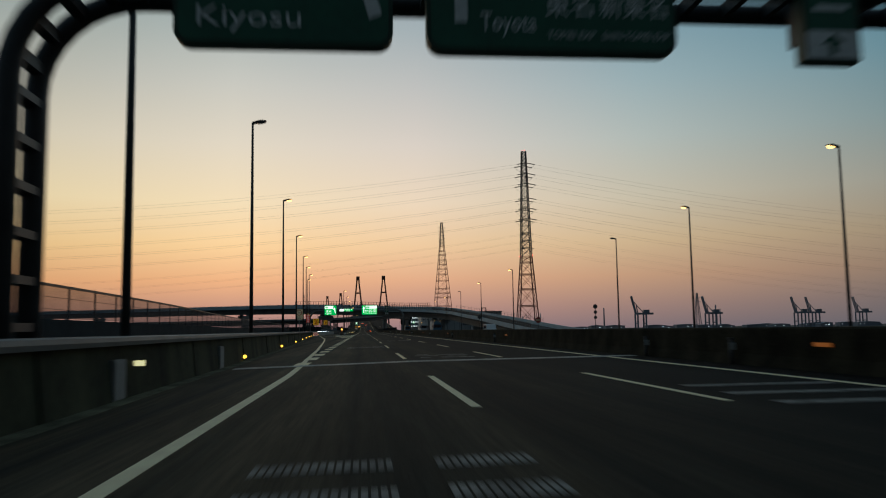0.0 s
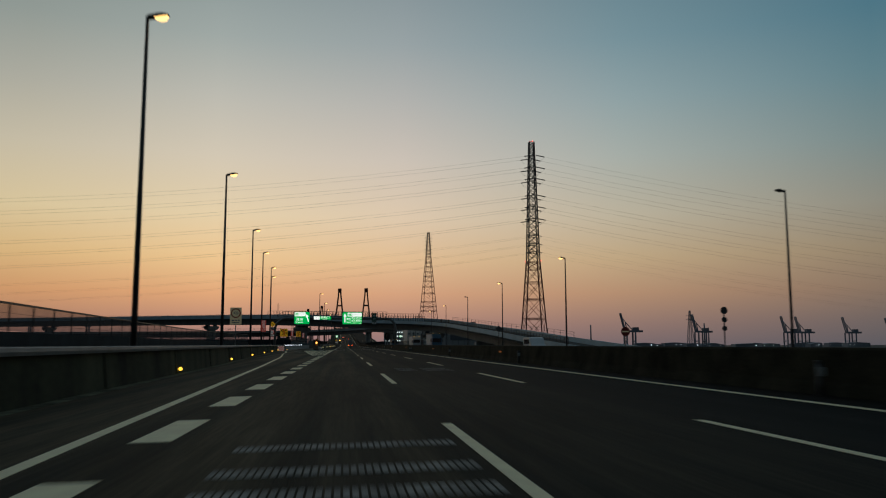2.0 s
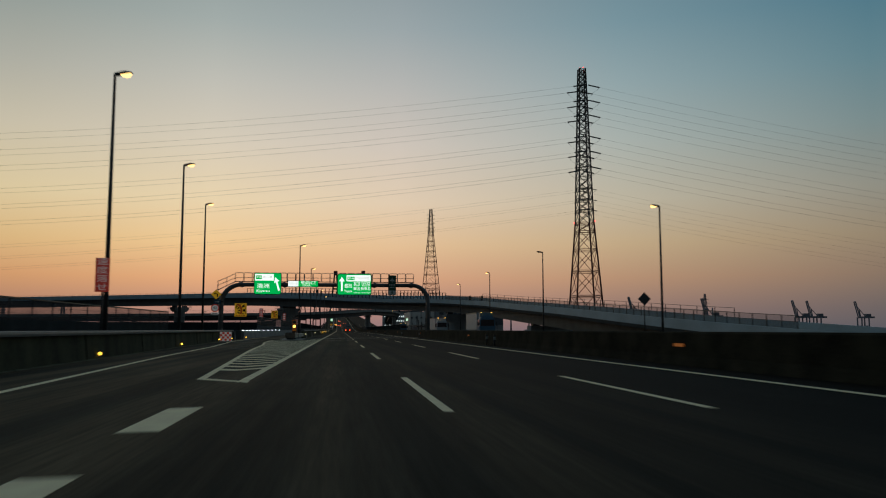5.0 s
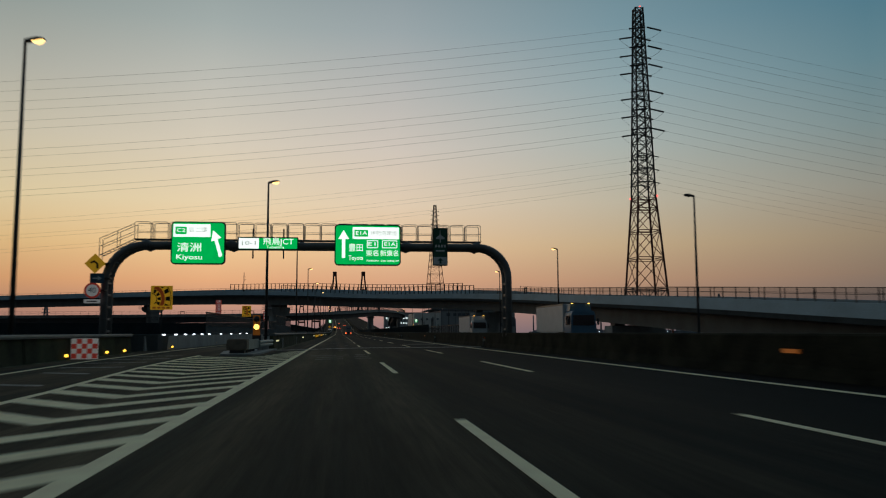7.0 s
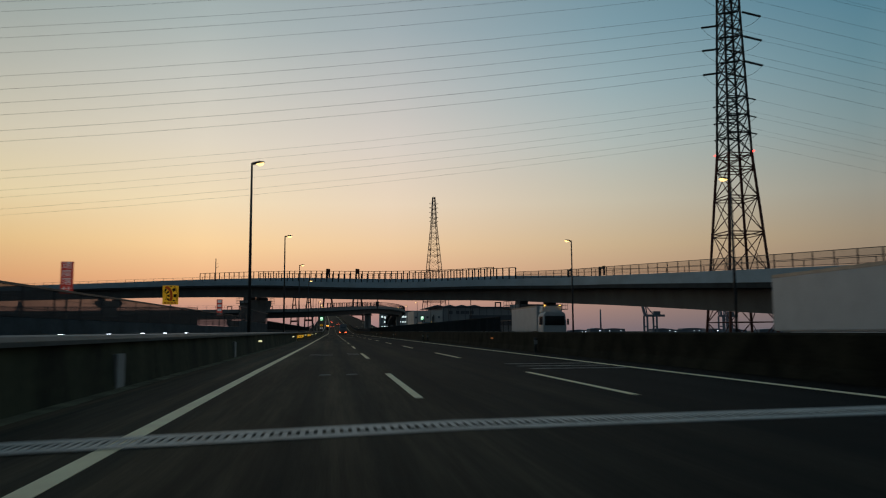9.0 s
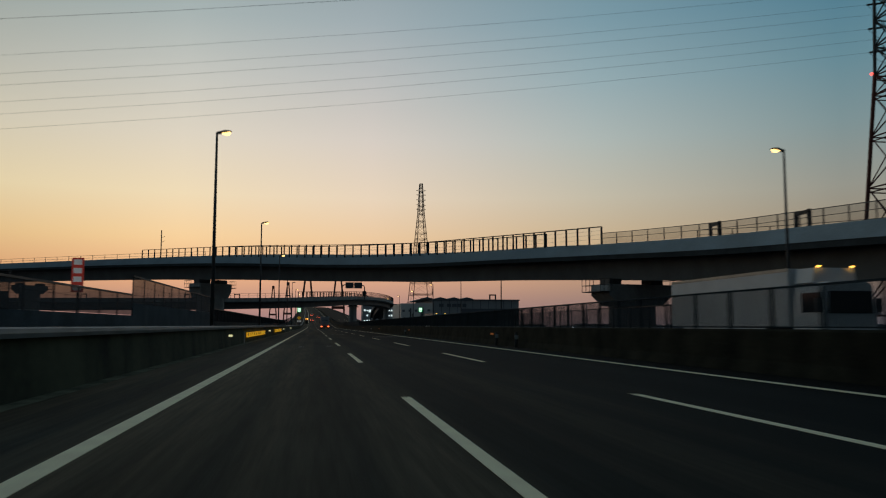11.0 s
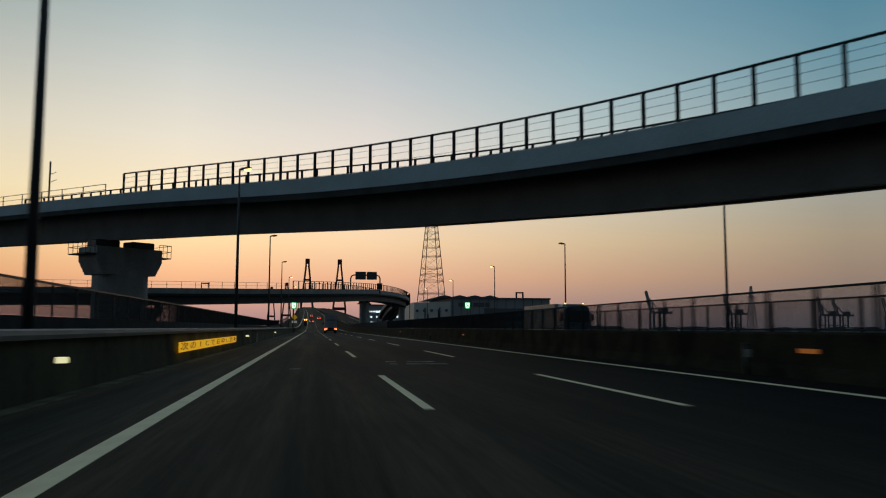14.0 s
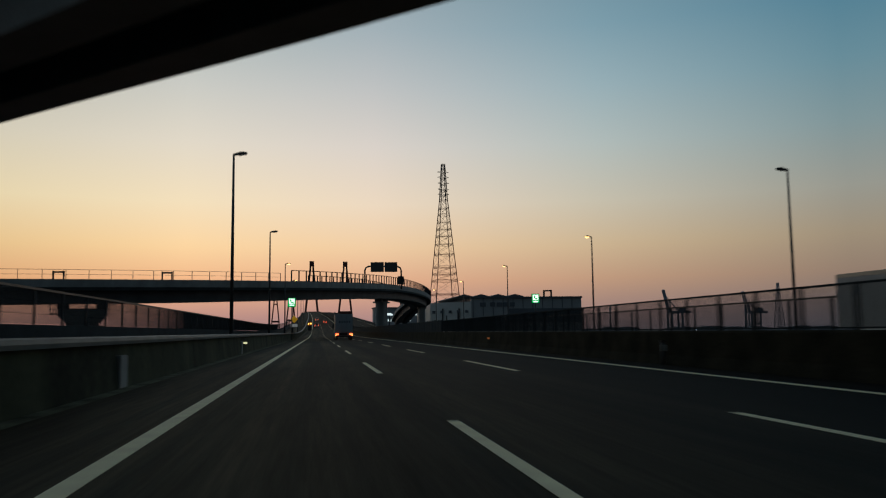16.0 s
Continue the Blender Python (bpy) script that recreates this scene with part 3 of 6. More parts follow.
for wall, x, ys in ((wall_l, None, range(-6, 226, 12)), (wall_m, -4.5, range(247, 520, 12))):
    for y in ys:
        m = pose(left_wall(y) if x is None else x, y + .7, 0)
        if seam is None:
            bm = bmesh.new()
            plate(bm, [(.013, -.1), (-.037, .3), (-.096, .915), (-.13, .915), (-.06, -.1)], 0, .035)
            seam = part("wall_seam", bm, BARRIER, wall, "dark joint between wall sections")
            seam.matrix_basis = m
        else:
            again(seam, m, wall)
part("gutter", line_on(lambda y: -4.31, 235.6, 900, 8, .175), GUTTER, road, "mossy concrete gutter strip")
part("gutter", line_on(lambda y: left_wall(y) + .2, -70, 229, 3, .175), GUTTER, road, "mossy concrete gutter strip")

# small reflectors
for x, y in [(left_wall(y) + .1, y) for y in (42.2, 66.8, 91.3, 115.8, 140, 164.6, 189, 216.3, 223.3, 227)] + [(-12.5, 240), (-12.5, 262)]:
    d = thing("delineator", "small amber delineator glowing on the barrier wall", "delineator", pose(x, y, 0), group="delineators")
    part("bracket", boxes((-.14, .0, -.04, .04, .02, .18), bevel=.008), STEEL, d)
    part("reflector", disc(bmesh.new(), .075, .05, pose(.0, -.05, .1, 90)), REFLECT, d, "glowing amber reflector")
for x, y in ((left_wall(23.9) + .08, 23.9), (-4.36, 236.3), (-4.36, 277.5), (-4.36, 320.8), (-4.36, 362.8), (-4.36, 404.5), (-4.36, 447)):
    d = thing("delineator", "small pale delineator on the grimy barrier wall", "delineator", pose(x, y, 0), group="delineators")
    part("bracket", boxes((-.16, .0, -.03, .03, .50, .60), bevel=.008), STEEL, d)
    part("reflector", boxes((-.10, .12, -.045, -.03, .49, .60), bevel=.006), CREAM, d, "pale yellow reflector plate")
for y in (25, 67.5, 109.7, 152, 194.4, 236, 278.5, 321.3, 363.7, 405, 447.5):
    d = thing("delineator", "small orange reflector strip on the dark median barrier", "delineator", pose(10.9, y, 0), group="median reflectors")
    part("reflector", boxes((-.02, .02, -.35, .35, .58, .68), bevel=.006), REFLECT_DIM, d)
for y in (29.4, 36.5, 71.8, 103, 135.2, 182, 185, 235, 266, 314.8, 319.4, 366, 420.5):
    d = thing("marker_post", "grey marker post with a dull white plate at the median barrier", "marker post", pose(10.72, y, 0), group="median marker posts")
    part("post", tubes((((0, 0, 0), (0, 0, .72)), .065)), WOOD_G, d, smooth=True)
    part("cap", disc(bmesh.new(), .085, .05, pose(0, 0, .74)), STEEL, d)
    part("reflector", boxes((-.09, .09, -.085, -.066, .42, .62), bevel=.01), BOARD_OFF, d, "dull white reflector plate")


# ---- fences ----
def fence(name, label, path, h, every, post_r, sheet=None, rails=(1.0,), post_mat=STEEL, base=0.0, rail_r=.03, category="fence", deep=None, cap=None):
    """Posts at even steps along path (x, y, z), with rails at fractions of the height, an optional sheet and a top rail of its own material."""
    f = thing(name, label, category, kind="structure")
    p = smooth_path([tuple(q) for q in path], every)
    nr = normals(p)
    one = None
    for q, n in zip(p, nr):
        m = Matrix.Translation((q[0], q[1], q[2] + base)) @ Matrix.Rotation(math.atan2(n[1], n[0]), 4, "Z")
        if one is None:
            one = part("post", boxes((-(deep or post_r * 1.3), deep or post_r * 1.3, -post_r, post_r, 0, h)), post_mat, f)
            one.matrix_basis = m
        else:
            again(one, m, f)
    for k in rails:
        r = rail_r if k < .99 else max(rail_r * 1.35, post_r * .8)
        part("rail", swept(p + np.array((0, 0, base + h * k)), [(-r, -r), (r, -r), (r, r), (-r, r)]), post_mat, f)
    if cap:
        part("top_rail", swept(p + np.array((0, 0, base + h)), [(-.05, -.05), (.05, -.05), (.05, .05), (-.05, .05)]), cap, f, "dark top rail")
    if sheet:
        s = part("panel", swept(p + np.array((0, 0, base)), [(-.008, .03), (.008, .03), (.008, h * .98), (-.008, h * .98)]), sheet, f, "see-through screen panels")
        s.visible_shadow = False
    return f


def raised(path, dz):
    return np.array([(a, b, c + dz) for a, b, c in path])


def side_fence(y0, y1, top, n=6, solid=1.78, posts=(3.8, .12, .02), sheet=SHEET_DENSE, base_mat=SCREEN):
    """Solid panels up to the height solid, a framed sheet above them; posts: spacing, half width along the wall, half depth."""
    pth = strip(outer_wall, y0, y1, (y1 - y0) / n, 1.06) - np.array((.17, 0, 0))
    tagged(part("screen_base", swept(smooth_path([tuple(q) for q in pth], 4), [(-.04, 0), (.04, 0), (.04, solid - 1.06), (-.04, solid - 1.06)]), base_mat), "dark solid lower panels of the roadside screen", "screen", kind="structure")
    return fence("roadside_screen", "dark framed see-through noise screen on the outer parapet", raised(pth, solid - 1.06), top - solid, posts[0], posts[1], sheet, (.3, .65), post_mat=POST_HAZE, rail_r=.010, deep=posts[2], cap=STEEL)


side_fence(-30, 222, 3.15, 8, sheet=SHEET)
side_fence(257, 330, 3.15, base_mat=SCREEN_BLUE)
side_fence(330, 375, 4.4, 3, 2.6, base_mat=SCREEN_BLUE)
louvred = side_fence(375, 760, 3.1, 6, 1.6, (3.8, .12, .04), sheet=MESHY)
verts, faces = [], []
for x, y, z in smooth_path([tuple(q) for q in strip(outer_wall, 375, 640, 8, 1.6)], .22):
    a, k = x - .17, len(verts)
    for h in (0, 1.46):
        verts += [(a - .016, y - .008, z + h), (a + .016, y - .008, z + h), (a + .016, y + .008, z + h), (a - .016, y + .008, z + h)]
    faces += [(k + i, k + (i + 1) % 4, k + 4 + (i + 1) % 4, k + 4 + i) for i in range(4)]
me = bpy.data.meshes.new("screen_slats")
me.from_pydata(verts, [], faces)
me.materials.append(SCREEN)
slats = new("screen_slats", me)
slats.parent = louvred
tagged(slats, kind="stuff")
median_screen = thing("median_screen", "dark solid screen panels on the median barrier", "screen", kind="structure")
panel = None
for y in np.arange(470.1, 760, 2.0):
    m = pose(11.35 + road_x(y), y, road_z(y) + 1.05, math.degrees(math.atan2(road_z(y + 2) - road_z(y), 2)))
    if panel is None:
        panel = part("panel", boxes((-.03, .03, .02, 1.97, 0, 1.06), (-.05, .05, -.03, .02, 0, 1.12)), SCREEN, median_screen)
        panel.matrix_basis = m
    else:
        again(panel, m, median_screen)
mesh_fence = fence("median_mesh_fence", "dark wire mesh fence on top of the median barrier", along(11.35, 278, 470, 24, 1.05), 1.0, 2.0, .032, None, (.05, 1.0), post_mat=SCREEN, rail_r=.016)
verts, faces = [], []
for y in np.arange(278, 470, .1):
    k, x, z = len(verts), 11.35 + road_x(y), road_z(y) + 1.08
    verts += [(x + p * .009, y + q * .009, z + r) for r in (0, .95) for p, q in ((-1, -1), (1, -1), (1, 1), (-1, 1))]
    faces += [(k, k + 1, k + 5, k + 4), (k + 1, k + 2, k + 6, k + 5), (k + 2, k + 3, k + 7, k + 6), (k + 3, k, k + 4, k + 7)]
me = bpy.data.meshes.new("mesh_wires")
me.from_pydata(verts, [], faces)
me.materials.append(SCREEN)
wires = new("mesh_wires", me)
wires.parent = mesh_fence
tagged(wires, kind="stuff")
fence("far_side_screen", "hazy see-through noise screen beyond the opposite lanes", along(27.35, 328, 560, 24, .85), 1.85, 4.0, .16, MESHY, (.02,), post_mat=POST_HAZE, rail_r=.02, deep=.03, cap=STEEL)
nw = np.array([(-190, 296, 3.1), (-90, 305, 2.9), (-14.5, 316, 2.8)])
tagged(part("noise_wall", swept(nw, [(-.1, 0), (.1, 0), (.1, -10.2), (-.1, -10.2)]), SCREEN), "long dark noise wall of a lower road", "noise wall", kind="structure")
fence("noise_wall_railing", "thin railing on top of the dark noise wall", nw, 1.0, 3.0, .03, MESHY, (.5, 1.0), rail_r=.02)


# ---- overpasses ----
def bank_at(y):
    """The share of the full bank: none on the straight ramp, all of it in the bend."""
    return np.clip((y - 325) / 45, 0, 1)


def overpass(name, label, ctrl, width, side, depth, girder_in, tilt=0.0, skin=None, step=3.0, steel=GIRDER, deeper=0.0):
    """Deck, parapets and box girder along the near edge; ctrl: x, y and the parapet's top. side: 1 if the deck lies to the right of the way."""
    ov = thing(name, label, "overpass", kind="structure")
    p = smooth_path(ctrl, step)
    s = side

    sunk = p - np.array([(0, 0, deeper * k) for k in np.clip((p[:, 1] - 396) / 32, 0, 1)])

    def banked(profile, path=p):
        return swept(path, profile, bank=tilt * bank_at(p[:, 1]))

    part("parapet", banked([(0, 0), (s * .25, 0), (s * .28, -1.13), (0, -1.13)]), skin or PARAPET, ov, "pale concrete parapet")
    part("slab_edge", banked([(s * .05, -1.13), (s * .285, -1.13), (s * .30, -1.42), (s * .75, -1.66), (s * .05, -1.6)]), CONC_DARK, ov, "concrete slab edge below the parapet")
    part("parapet", banked([(s * (width - .25), 0), (s * width, 0), (s * width, -1.42), (s * (width - .28), -1.42)]), skin or PARAPET, ov, "pale concrete parapet")
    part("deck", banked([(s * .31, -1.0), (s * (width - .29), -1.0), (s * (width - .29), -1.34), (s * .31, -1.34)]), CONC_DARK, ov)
    a, b = girder_in, width - girder_in
    part("girder", banked([(s * a, -1.15), (s * (a + 2.2), -1.15), (s * (a + 2.1), -depth), (s * (a + .1), -depth)], sunk), steel, ov, "painted steel box girder")
    part("girder", banked([(s * (b - 2.2), -1.15), (s * b, -1.15), (s * (b - .1), -depth), (s * (b - 2.1), -depth)], sunk), steel, ov, "painted steel box girder")
    part("soffit", banked([(s * (a + 2.2), -1.9), (s * (b - 2.2), -1.9), (s * (b - 2.2), -2.0), (s * (a + 2.2), -2.0)], sunk), steel, ov)
    return ov, p


OV1 = [(39.5, 150, -.4), (39.0, 185, .8), (38.5, 225, 2.75), (37.4, 262, 4.85), (36.1, 289, 6.25), (35.0, 322, 8.0), (33.4, 338, 8.75), (29.2, 355, 9.65), (23.5, 368.9, 10.28),
       (13.95, 387.1, 10.98), (1.5, 404.6, 12.02), (-18.2, 425.7, 13.6), (-46, 452, 14.7), (-95, 488, 15.3), (-170, 528, 15.5), (-300, 575, 15.5), (-480, 610, 15.5)]
ov1, p1 = overpass("overpass_near", "long curved ramp overpass with pale parapet and dark girders", OV1, 10.4, 1, 3.85, 1.9, .115, deeper=.5)


def between(path, a, b):
    return path[(path[:, 1] >= a) & (path[:, 1] <= b)]


def shifted(path, d):
    n = normals(path)
    q = path.copy()
    q[:, :2] += n * d
    return q


def thin(path, k=4):
    return np.vstack([path[:-1:k], path[-1:]])


near1 = between(p1, 353, 426.5)
fence("overpass_screen", "dark framed see-through noise screen on the overpass", thin(shifted(near1, .12)), 1.85, 2.0, .065, None, (.03, .3, .55, .78, 1.0), post_mat=SCREEN, rail_r=.009)
far1 = shifted(p1, 10.28) + np.array([(0, 0, 1.18 * k) for k in bank_at(p1[:, 1])])
fence("overpass_screen", "dark framed noise screen along the overpass's far edge", thin(between(far1, 377, 458)), 1.75, 2.0, .07, None, (.02, .5, 1.0), post_mat=SCREEN, rail_r=.01)
fence("overpass_railing", "light steel railing on the descending ramp", thin(shifted(between(p1, 190, 356), .12)), 1.15, 2.5, .03, MESHY, (.55, 1.0), rail_r=.02)
fence("overpass_railing", "light steel railing along the ramp's far edge", thin(between(far1, 222, 355)), 1.15, 5.0, .03, None, (.55, 1.0), rail_r=.02)
fence("overpass_railing", "light steel railing on the far stretch of the overpass", thin(shifted(between(p1, 427, 600), .12)), 1.05, 4.0, .03, None, (.5, 1.0), rail_r=.02)
# small boxes behind the railing, and drains in the parapet
for i, (x, y, z) in enumerate(((33.8, 337.8, 8.75), (35.0, 327.1, 8.3))):
    e = thing("cable_box", "small dark equipment frame at the overpass railing", "equipment box", pose(x + .5, y, z))
    part("frame", boxes((-.12, .12, -.9, -.7, 0, 1.25), (-.12, .12, .7, .9, 0, 1.25), (-.12, .12, -.9, .9, .95, 1.2)), STEEL, e)
    part("drain", boxes((-.62, -.45, -.22, .22, -.75, -.32)), BLACK, e, "dark opening in the parapet")
mast = thing("signal_mast", "thin dark mast with small fittings on the overpass", "mast", pose(-31.6, 449.5, 14.2))
part("pole", tubes((((0, 0, -1), (0, 0, 6.9)), .11), (((0, 0, 5.3), (.7, 0, 5.6)), .04), (((0, 0, 4.3), (.8, 0, 4.7)), .04)), STEEL, mast)
part("box", boxes((-.3, .3, -.2, .2, .1, 1.1), bevel=.03), STEEL, mast)


def rounded(w, h, r, n=5):
    pts = []
    for cx, cz, a0 in ((w / 2 - r, h / 2 - r, 0), (-w / 2 + r, h / 2 - r, 90), (-w / 2 + r, -h / 2 + r, 180), (w / 2 - r, -h / 2 + r, 270)):
        for a in np.linspace(a0, a0 + 90, n):
            pts.append((cx + r * math.cos(radians(a)), cz + r * math.sin(radians(a))))
    return pts


def pier(x, y, top, turn, cap_w, col_w, cap_h=2.0, cap_d=3.0, col_d=2.4, walk=True, bearings=(-2.6, 2.6), gap=.6, bw=.75):
    """Hammerhead pier, with walkways round the cap; turn: degrees of the cap's long axis."""
    p = thing("bridge_pier", "concrete hammerhead pier with bearings under the overpass", "pier", pose(x, y, top, 0, 0, turn), group="overpass piers", kind="structure")
    a, c = cap_w / 2, col_w / 2
    part("cap", plate(bmesh.new(), [(-a, 0), (a, 0), (a, -cap_h * .5), (c + .1, -cap_h), (-c - .1, -cap_h), (-a, -cap_h * .5)], -cap_d / 2, cap_d / 2), CONCRETE, p, "concrete pier head")
    bm = bmesh.new()
    flat(bm, rounded(col_w, col_d, min(c, col_d / 2) * .9, 7), -7.6 - top, -cap_h + .01)
    part("column", bm, CONCRETE, p, "round-ended concrete column")
    for b in bearings:
        part("bearing", boxes((b - bw, b + bw, -.9, .9, .002, gap), bevel=.05), STEEL, p, "dark bearing block")
    if walk:
        for s in (-1, 1):
            r = []
            for px in np.linspace(a - .3, a + 1.1, 4):
                for py in (-1.7, 1.7):
                    r.append((((s * px, py, -.75), (s * px, py, .55)), .03))
            for z in (-.75, -.1, .55):
                r += [(((s * (a - .3), -1.7, z), (s * (a + 1.1), -1.7, z)), .03), (((s * (a - .3), 1.7, z), (s * (a + 1.1), 1.7, z)), .03), (((s * (a + 1.1), -1.7, z), (s * (a + 1.1), 1.7, z)), .03)]
            part("walkway", tubes(*r, n=5), STEEL, p, "small inspection walkway with railing")
            part("walkway_floor", boxes((min(s * (a + .003), s * (a + 1.1)), max(s * (a + .003), s * (a + 1.1)), -1.7, 1.7, -.82, -.77)), STEEL, p)
    return p


pier(-19.2, 432.6, 9.0, 42, 7.0, 5.4, cap_h=2.7, cap_d=3.6, col_d=3.6, gap=.76, bearings=(-1.9, 1.9), bw=1.25)
pier(33.3, 354, 5.35, 13, 7.8, 5.0, cap_h=2.2, cap_d=3.4, col_d=3.4)
pier(42.2, 287.5, 1.85, 2, 8.0, 4.4, walk=False)
pier(43.0, 255, .0, 0, 8.0, 4.4, walk=False)
pier(-68, 483, 10.7, 52, 7.6, 5.0)
pier(-165, 533.5, 11.2, 64, 7.6, 5.0)
pier(-262, 568, 11.2, 70, 7.6, 5.0, walk=False)

OV2 = [(-330, 500, 7.6), (-200, 500, 7.9), (-110, 501, 8.2), (-60, 507, 8.6), (-25, 520, 9.2), (-5.8, 537, 10.0), (8, 563, 11.2), (20, 597, 12.6), (31, 637, 13.3), (39.2, 676, 13.3), (42.6, 702, 13.0), (43.9, 728, 12.6), (44.6, 750, 11.7), (45.5, 775, 10.4), (46.8, 800, 9.0), (48.4, 825, 7.6)]
ov2, p2 = overpass("overpass_far", "second curved ramp overpass swinging round behind the first", OV2, 9.6, -1, 3.3, 1.7, skin=CONCRETE, steel=GIRDER_GREY)
fence("overpass_screen", "dark framed noise screen on the second overpass", thin(shifted(between(p2[p2[:, 0] > -6], 537, 740), -.12)), 1.9, 2.4, .075, None, (.02, 1.0), post_mat=SCREEN, rail_r=.04)
fence("overpass_screen", "dark framed noise screen on the second overpass's far edge", thin(shifted(between(p2[p2[:, 0] > -2], 560, 740), -9.4)), 1.75, 2.4, .08, None, (.02, 1.0), post_mat=SCREEN, rail_r=.04)
lowp = p2[(p2[:, 0] > -200) & (p2[:, 0] < -6) & (p2[:, 1] < 540)]
fence("overpass_railing", "light steel railing on the second overpass", thin(shifted(lowp, -.12)), 1.35, 3.0, .035, None, (.5, 1.0), rail_r=.02)
for x, y, z in ((-22.4, 521.5, 9.3), (-36, 515.5, 9.0), (-62, 507, 8.6)):
    e = thing("cable_box", "small dark equipment frame at the overpass railing", "equipment box", pose(x, y + .4, z))
    part("frame", boxes((-.8, -.6, -.1, .1, 0, 1.2), (.6, .8, -.1, .1, 0, 1.2), (-.8, .8, -.1, .1, .9, 1.15)), STEEL, e)
pier(16.4, 606, 8.9, 62, 4.2, 3.9, cap_h=.4, walk=False, bearings=(-1.6, 1.6), gap=.7)
pier(37.0, 684, 9.6, 90, 4.2, 3.9, cap_h=.4, walk=False, bearings=(-1.6, 1.6), gap=.7)
pier(-34, 521, 5.0, 20, 6.5, 4.4, walk=True, gap=.7)
pier(-95, 506, 4.3, 5, 6.5, 4.4, walk=False, gap=.7)

# ---- sign gantries ----
def bent_pipe(x0, x1, z0, z1, r, y, q):
    """The line of a portal: up from (x0, z0), round a bend of radius r, along z1, and down again at x1."""
    pts = [(x0, y, z0)]
    for a in np.linspace(0, 90, 9):
        pts.append((x0 + r - r * math.cos(radians(a)), y, z1 - r + r * math.sin(radians(a))))
    for a in np.linspace(90, 0, 9):
        pts.append((x1 - q + q * math.cos(radians(a)), y, z1 - q + q * math.sin(radians(a))))
    pts.append((x1, y, z0))
    return pts


def gantry(label, x0, x1, y, z, r, pipe_r, rail_x, twin=.9, rails=True, rq=2.0, paint=PIPE, collars=()):
    g = thing("sign_gantry", label, "sign gantry", kind="structure")
    for d in (-twin / 2, twin / 2):
        part("pipe", tube(bmesh.new(), bent_pipe(x0, x1, -1.0, z, r, y + d, rq), pipe_r, 14), paint, g, "bent steel pipe", smooth=True)
    bm = bmesh.new()
    for zz in np.arange(1.2, z - r, .75):
        for x in (x0, x1):
            box(bm, x - pipe_r * .7, x + pipe_r * .7, y - twin / 2, y + twin / 2, zz, zz + .14)
    for x in np.arange(x0 + r, x1 - r, .8):
        box(bm, x, x + .12, y - twin / 2, y + twin / 2, z - pipe_r * .6, z + pipe_r * .6)
    for s, xe, q in ((1, x0, r), (-1, x1, rq)):
        for a in (15, 35, 55, 75):
            cx, cz = xe + s * q - s * q * math.cos(radians(a)), z - q + q * math.sin(radians(a))
            box(bm, cx - .1, cx + .1, y - twin / 2, y + twin / 2, cz - .1, cz + .1)
    part("cross_plates", bm, paint, g, "cross plates between the pipes")
    for x in collars or (x0 + r + 1.0, (x0 + x1) / 2, x1 - r - 1.6):
        for d in (-twin / 2, twin / 2):
            at = Matrix.Rotation(radians(90), 4, "Y")
            bm = disc(bmesh.new(), pipe_r * 1.5, .07, Matrix.Translation((x - .04, y + d, z)) @ at)
            disc(bm, pipe_r * 1.5, .07, Matrix.Translation((x + .06, y + d, z)) @ at)
            disc(bm, pipe_r * 1.2, .5, Matrix.Translation((x, y + d, z)) @ at)
            part("flange", bm, paint, g, "bolted pipe flange")
    if rails:
        a, b = rail_x
        zt = z + .34
        part("walkway_floor", boxes((a, b, y - .38, y + .38, zt, zt + .06)), STEEL, g)
        n = int((b - a) / 1.02)
        for i in range(n):
            u, v = a + (b - a) * (i + .04) / n, a + (b - a) * (i + .96) / n
            for yy in (y - .38, y + .38):
                part("railing", tubes((((u, yy, zt), (u, yy, zt + 1.06), (u + .08, yy, zt + 1.12), (v - .08, yy, zt + 1.12), (v, yy, zt + 1.06), (v, yy, zt)), .022), (((u, yy, zt + .52), (v, yy, zt + .52)), .016), n=5), GALV, g, "walkway railing")
    return g


def panel_sign(name, label, x0, x1, z0, z1, y, face, rim=SIGN_RIM, r=.25, category="road sign"):
    """A boxed sign that faces -y. Its origin is the panel's middle."""
    s = thing(name, label, category, pose((x0 + x1) / 2, y, (z0 + z1) / 2))
    w, h = x1 - x0, z1 - z0
    part("case", plate(bmesh.new(), rounded(w, h, r), .0, .28), rim, s, "sign case")
    part("face", plate(bmesh.new(), rounded(w - .14, h - .14, r * .8), -.012, -.002), face, s, "sign face")
    for q in (-w * .3, w * .3):
        part("bracket", boxes((q - .05, q + .05, .28, .75, -h * .3, h * .3)), STEEL, s)
    return s


def arrow(pts, s, material, label="arrow"):
    part("arrow", plate(bmesh.new(), pts, -.022, -.014), material, s, label)


def bars(s, rows, material):
    for x0, x1, z0, z1 in rows:
        part("print_bar", boxes((x0, x1, -.022, -.014, z0, z1)), material, s)


YF = -.020


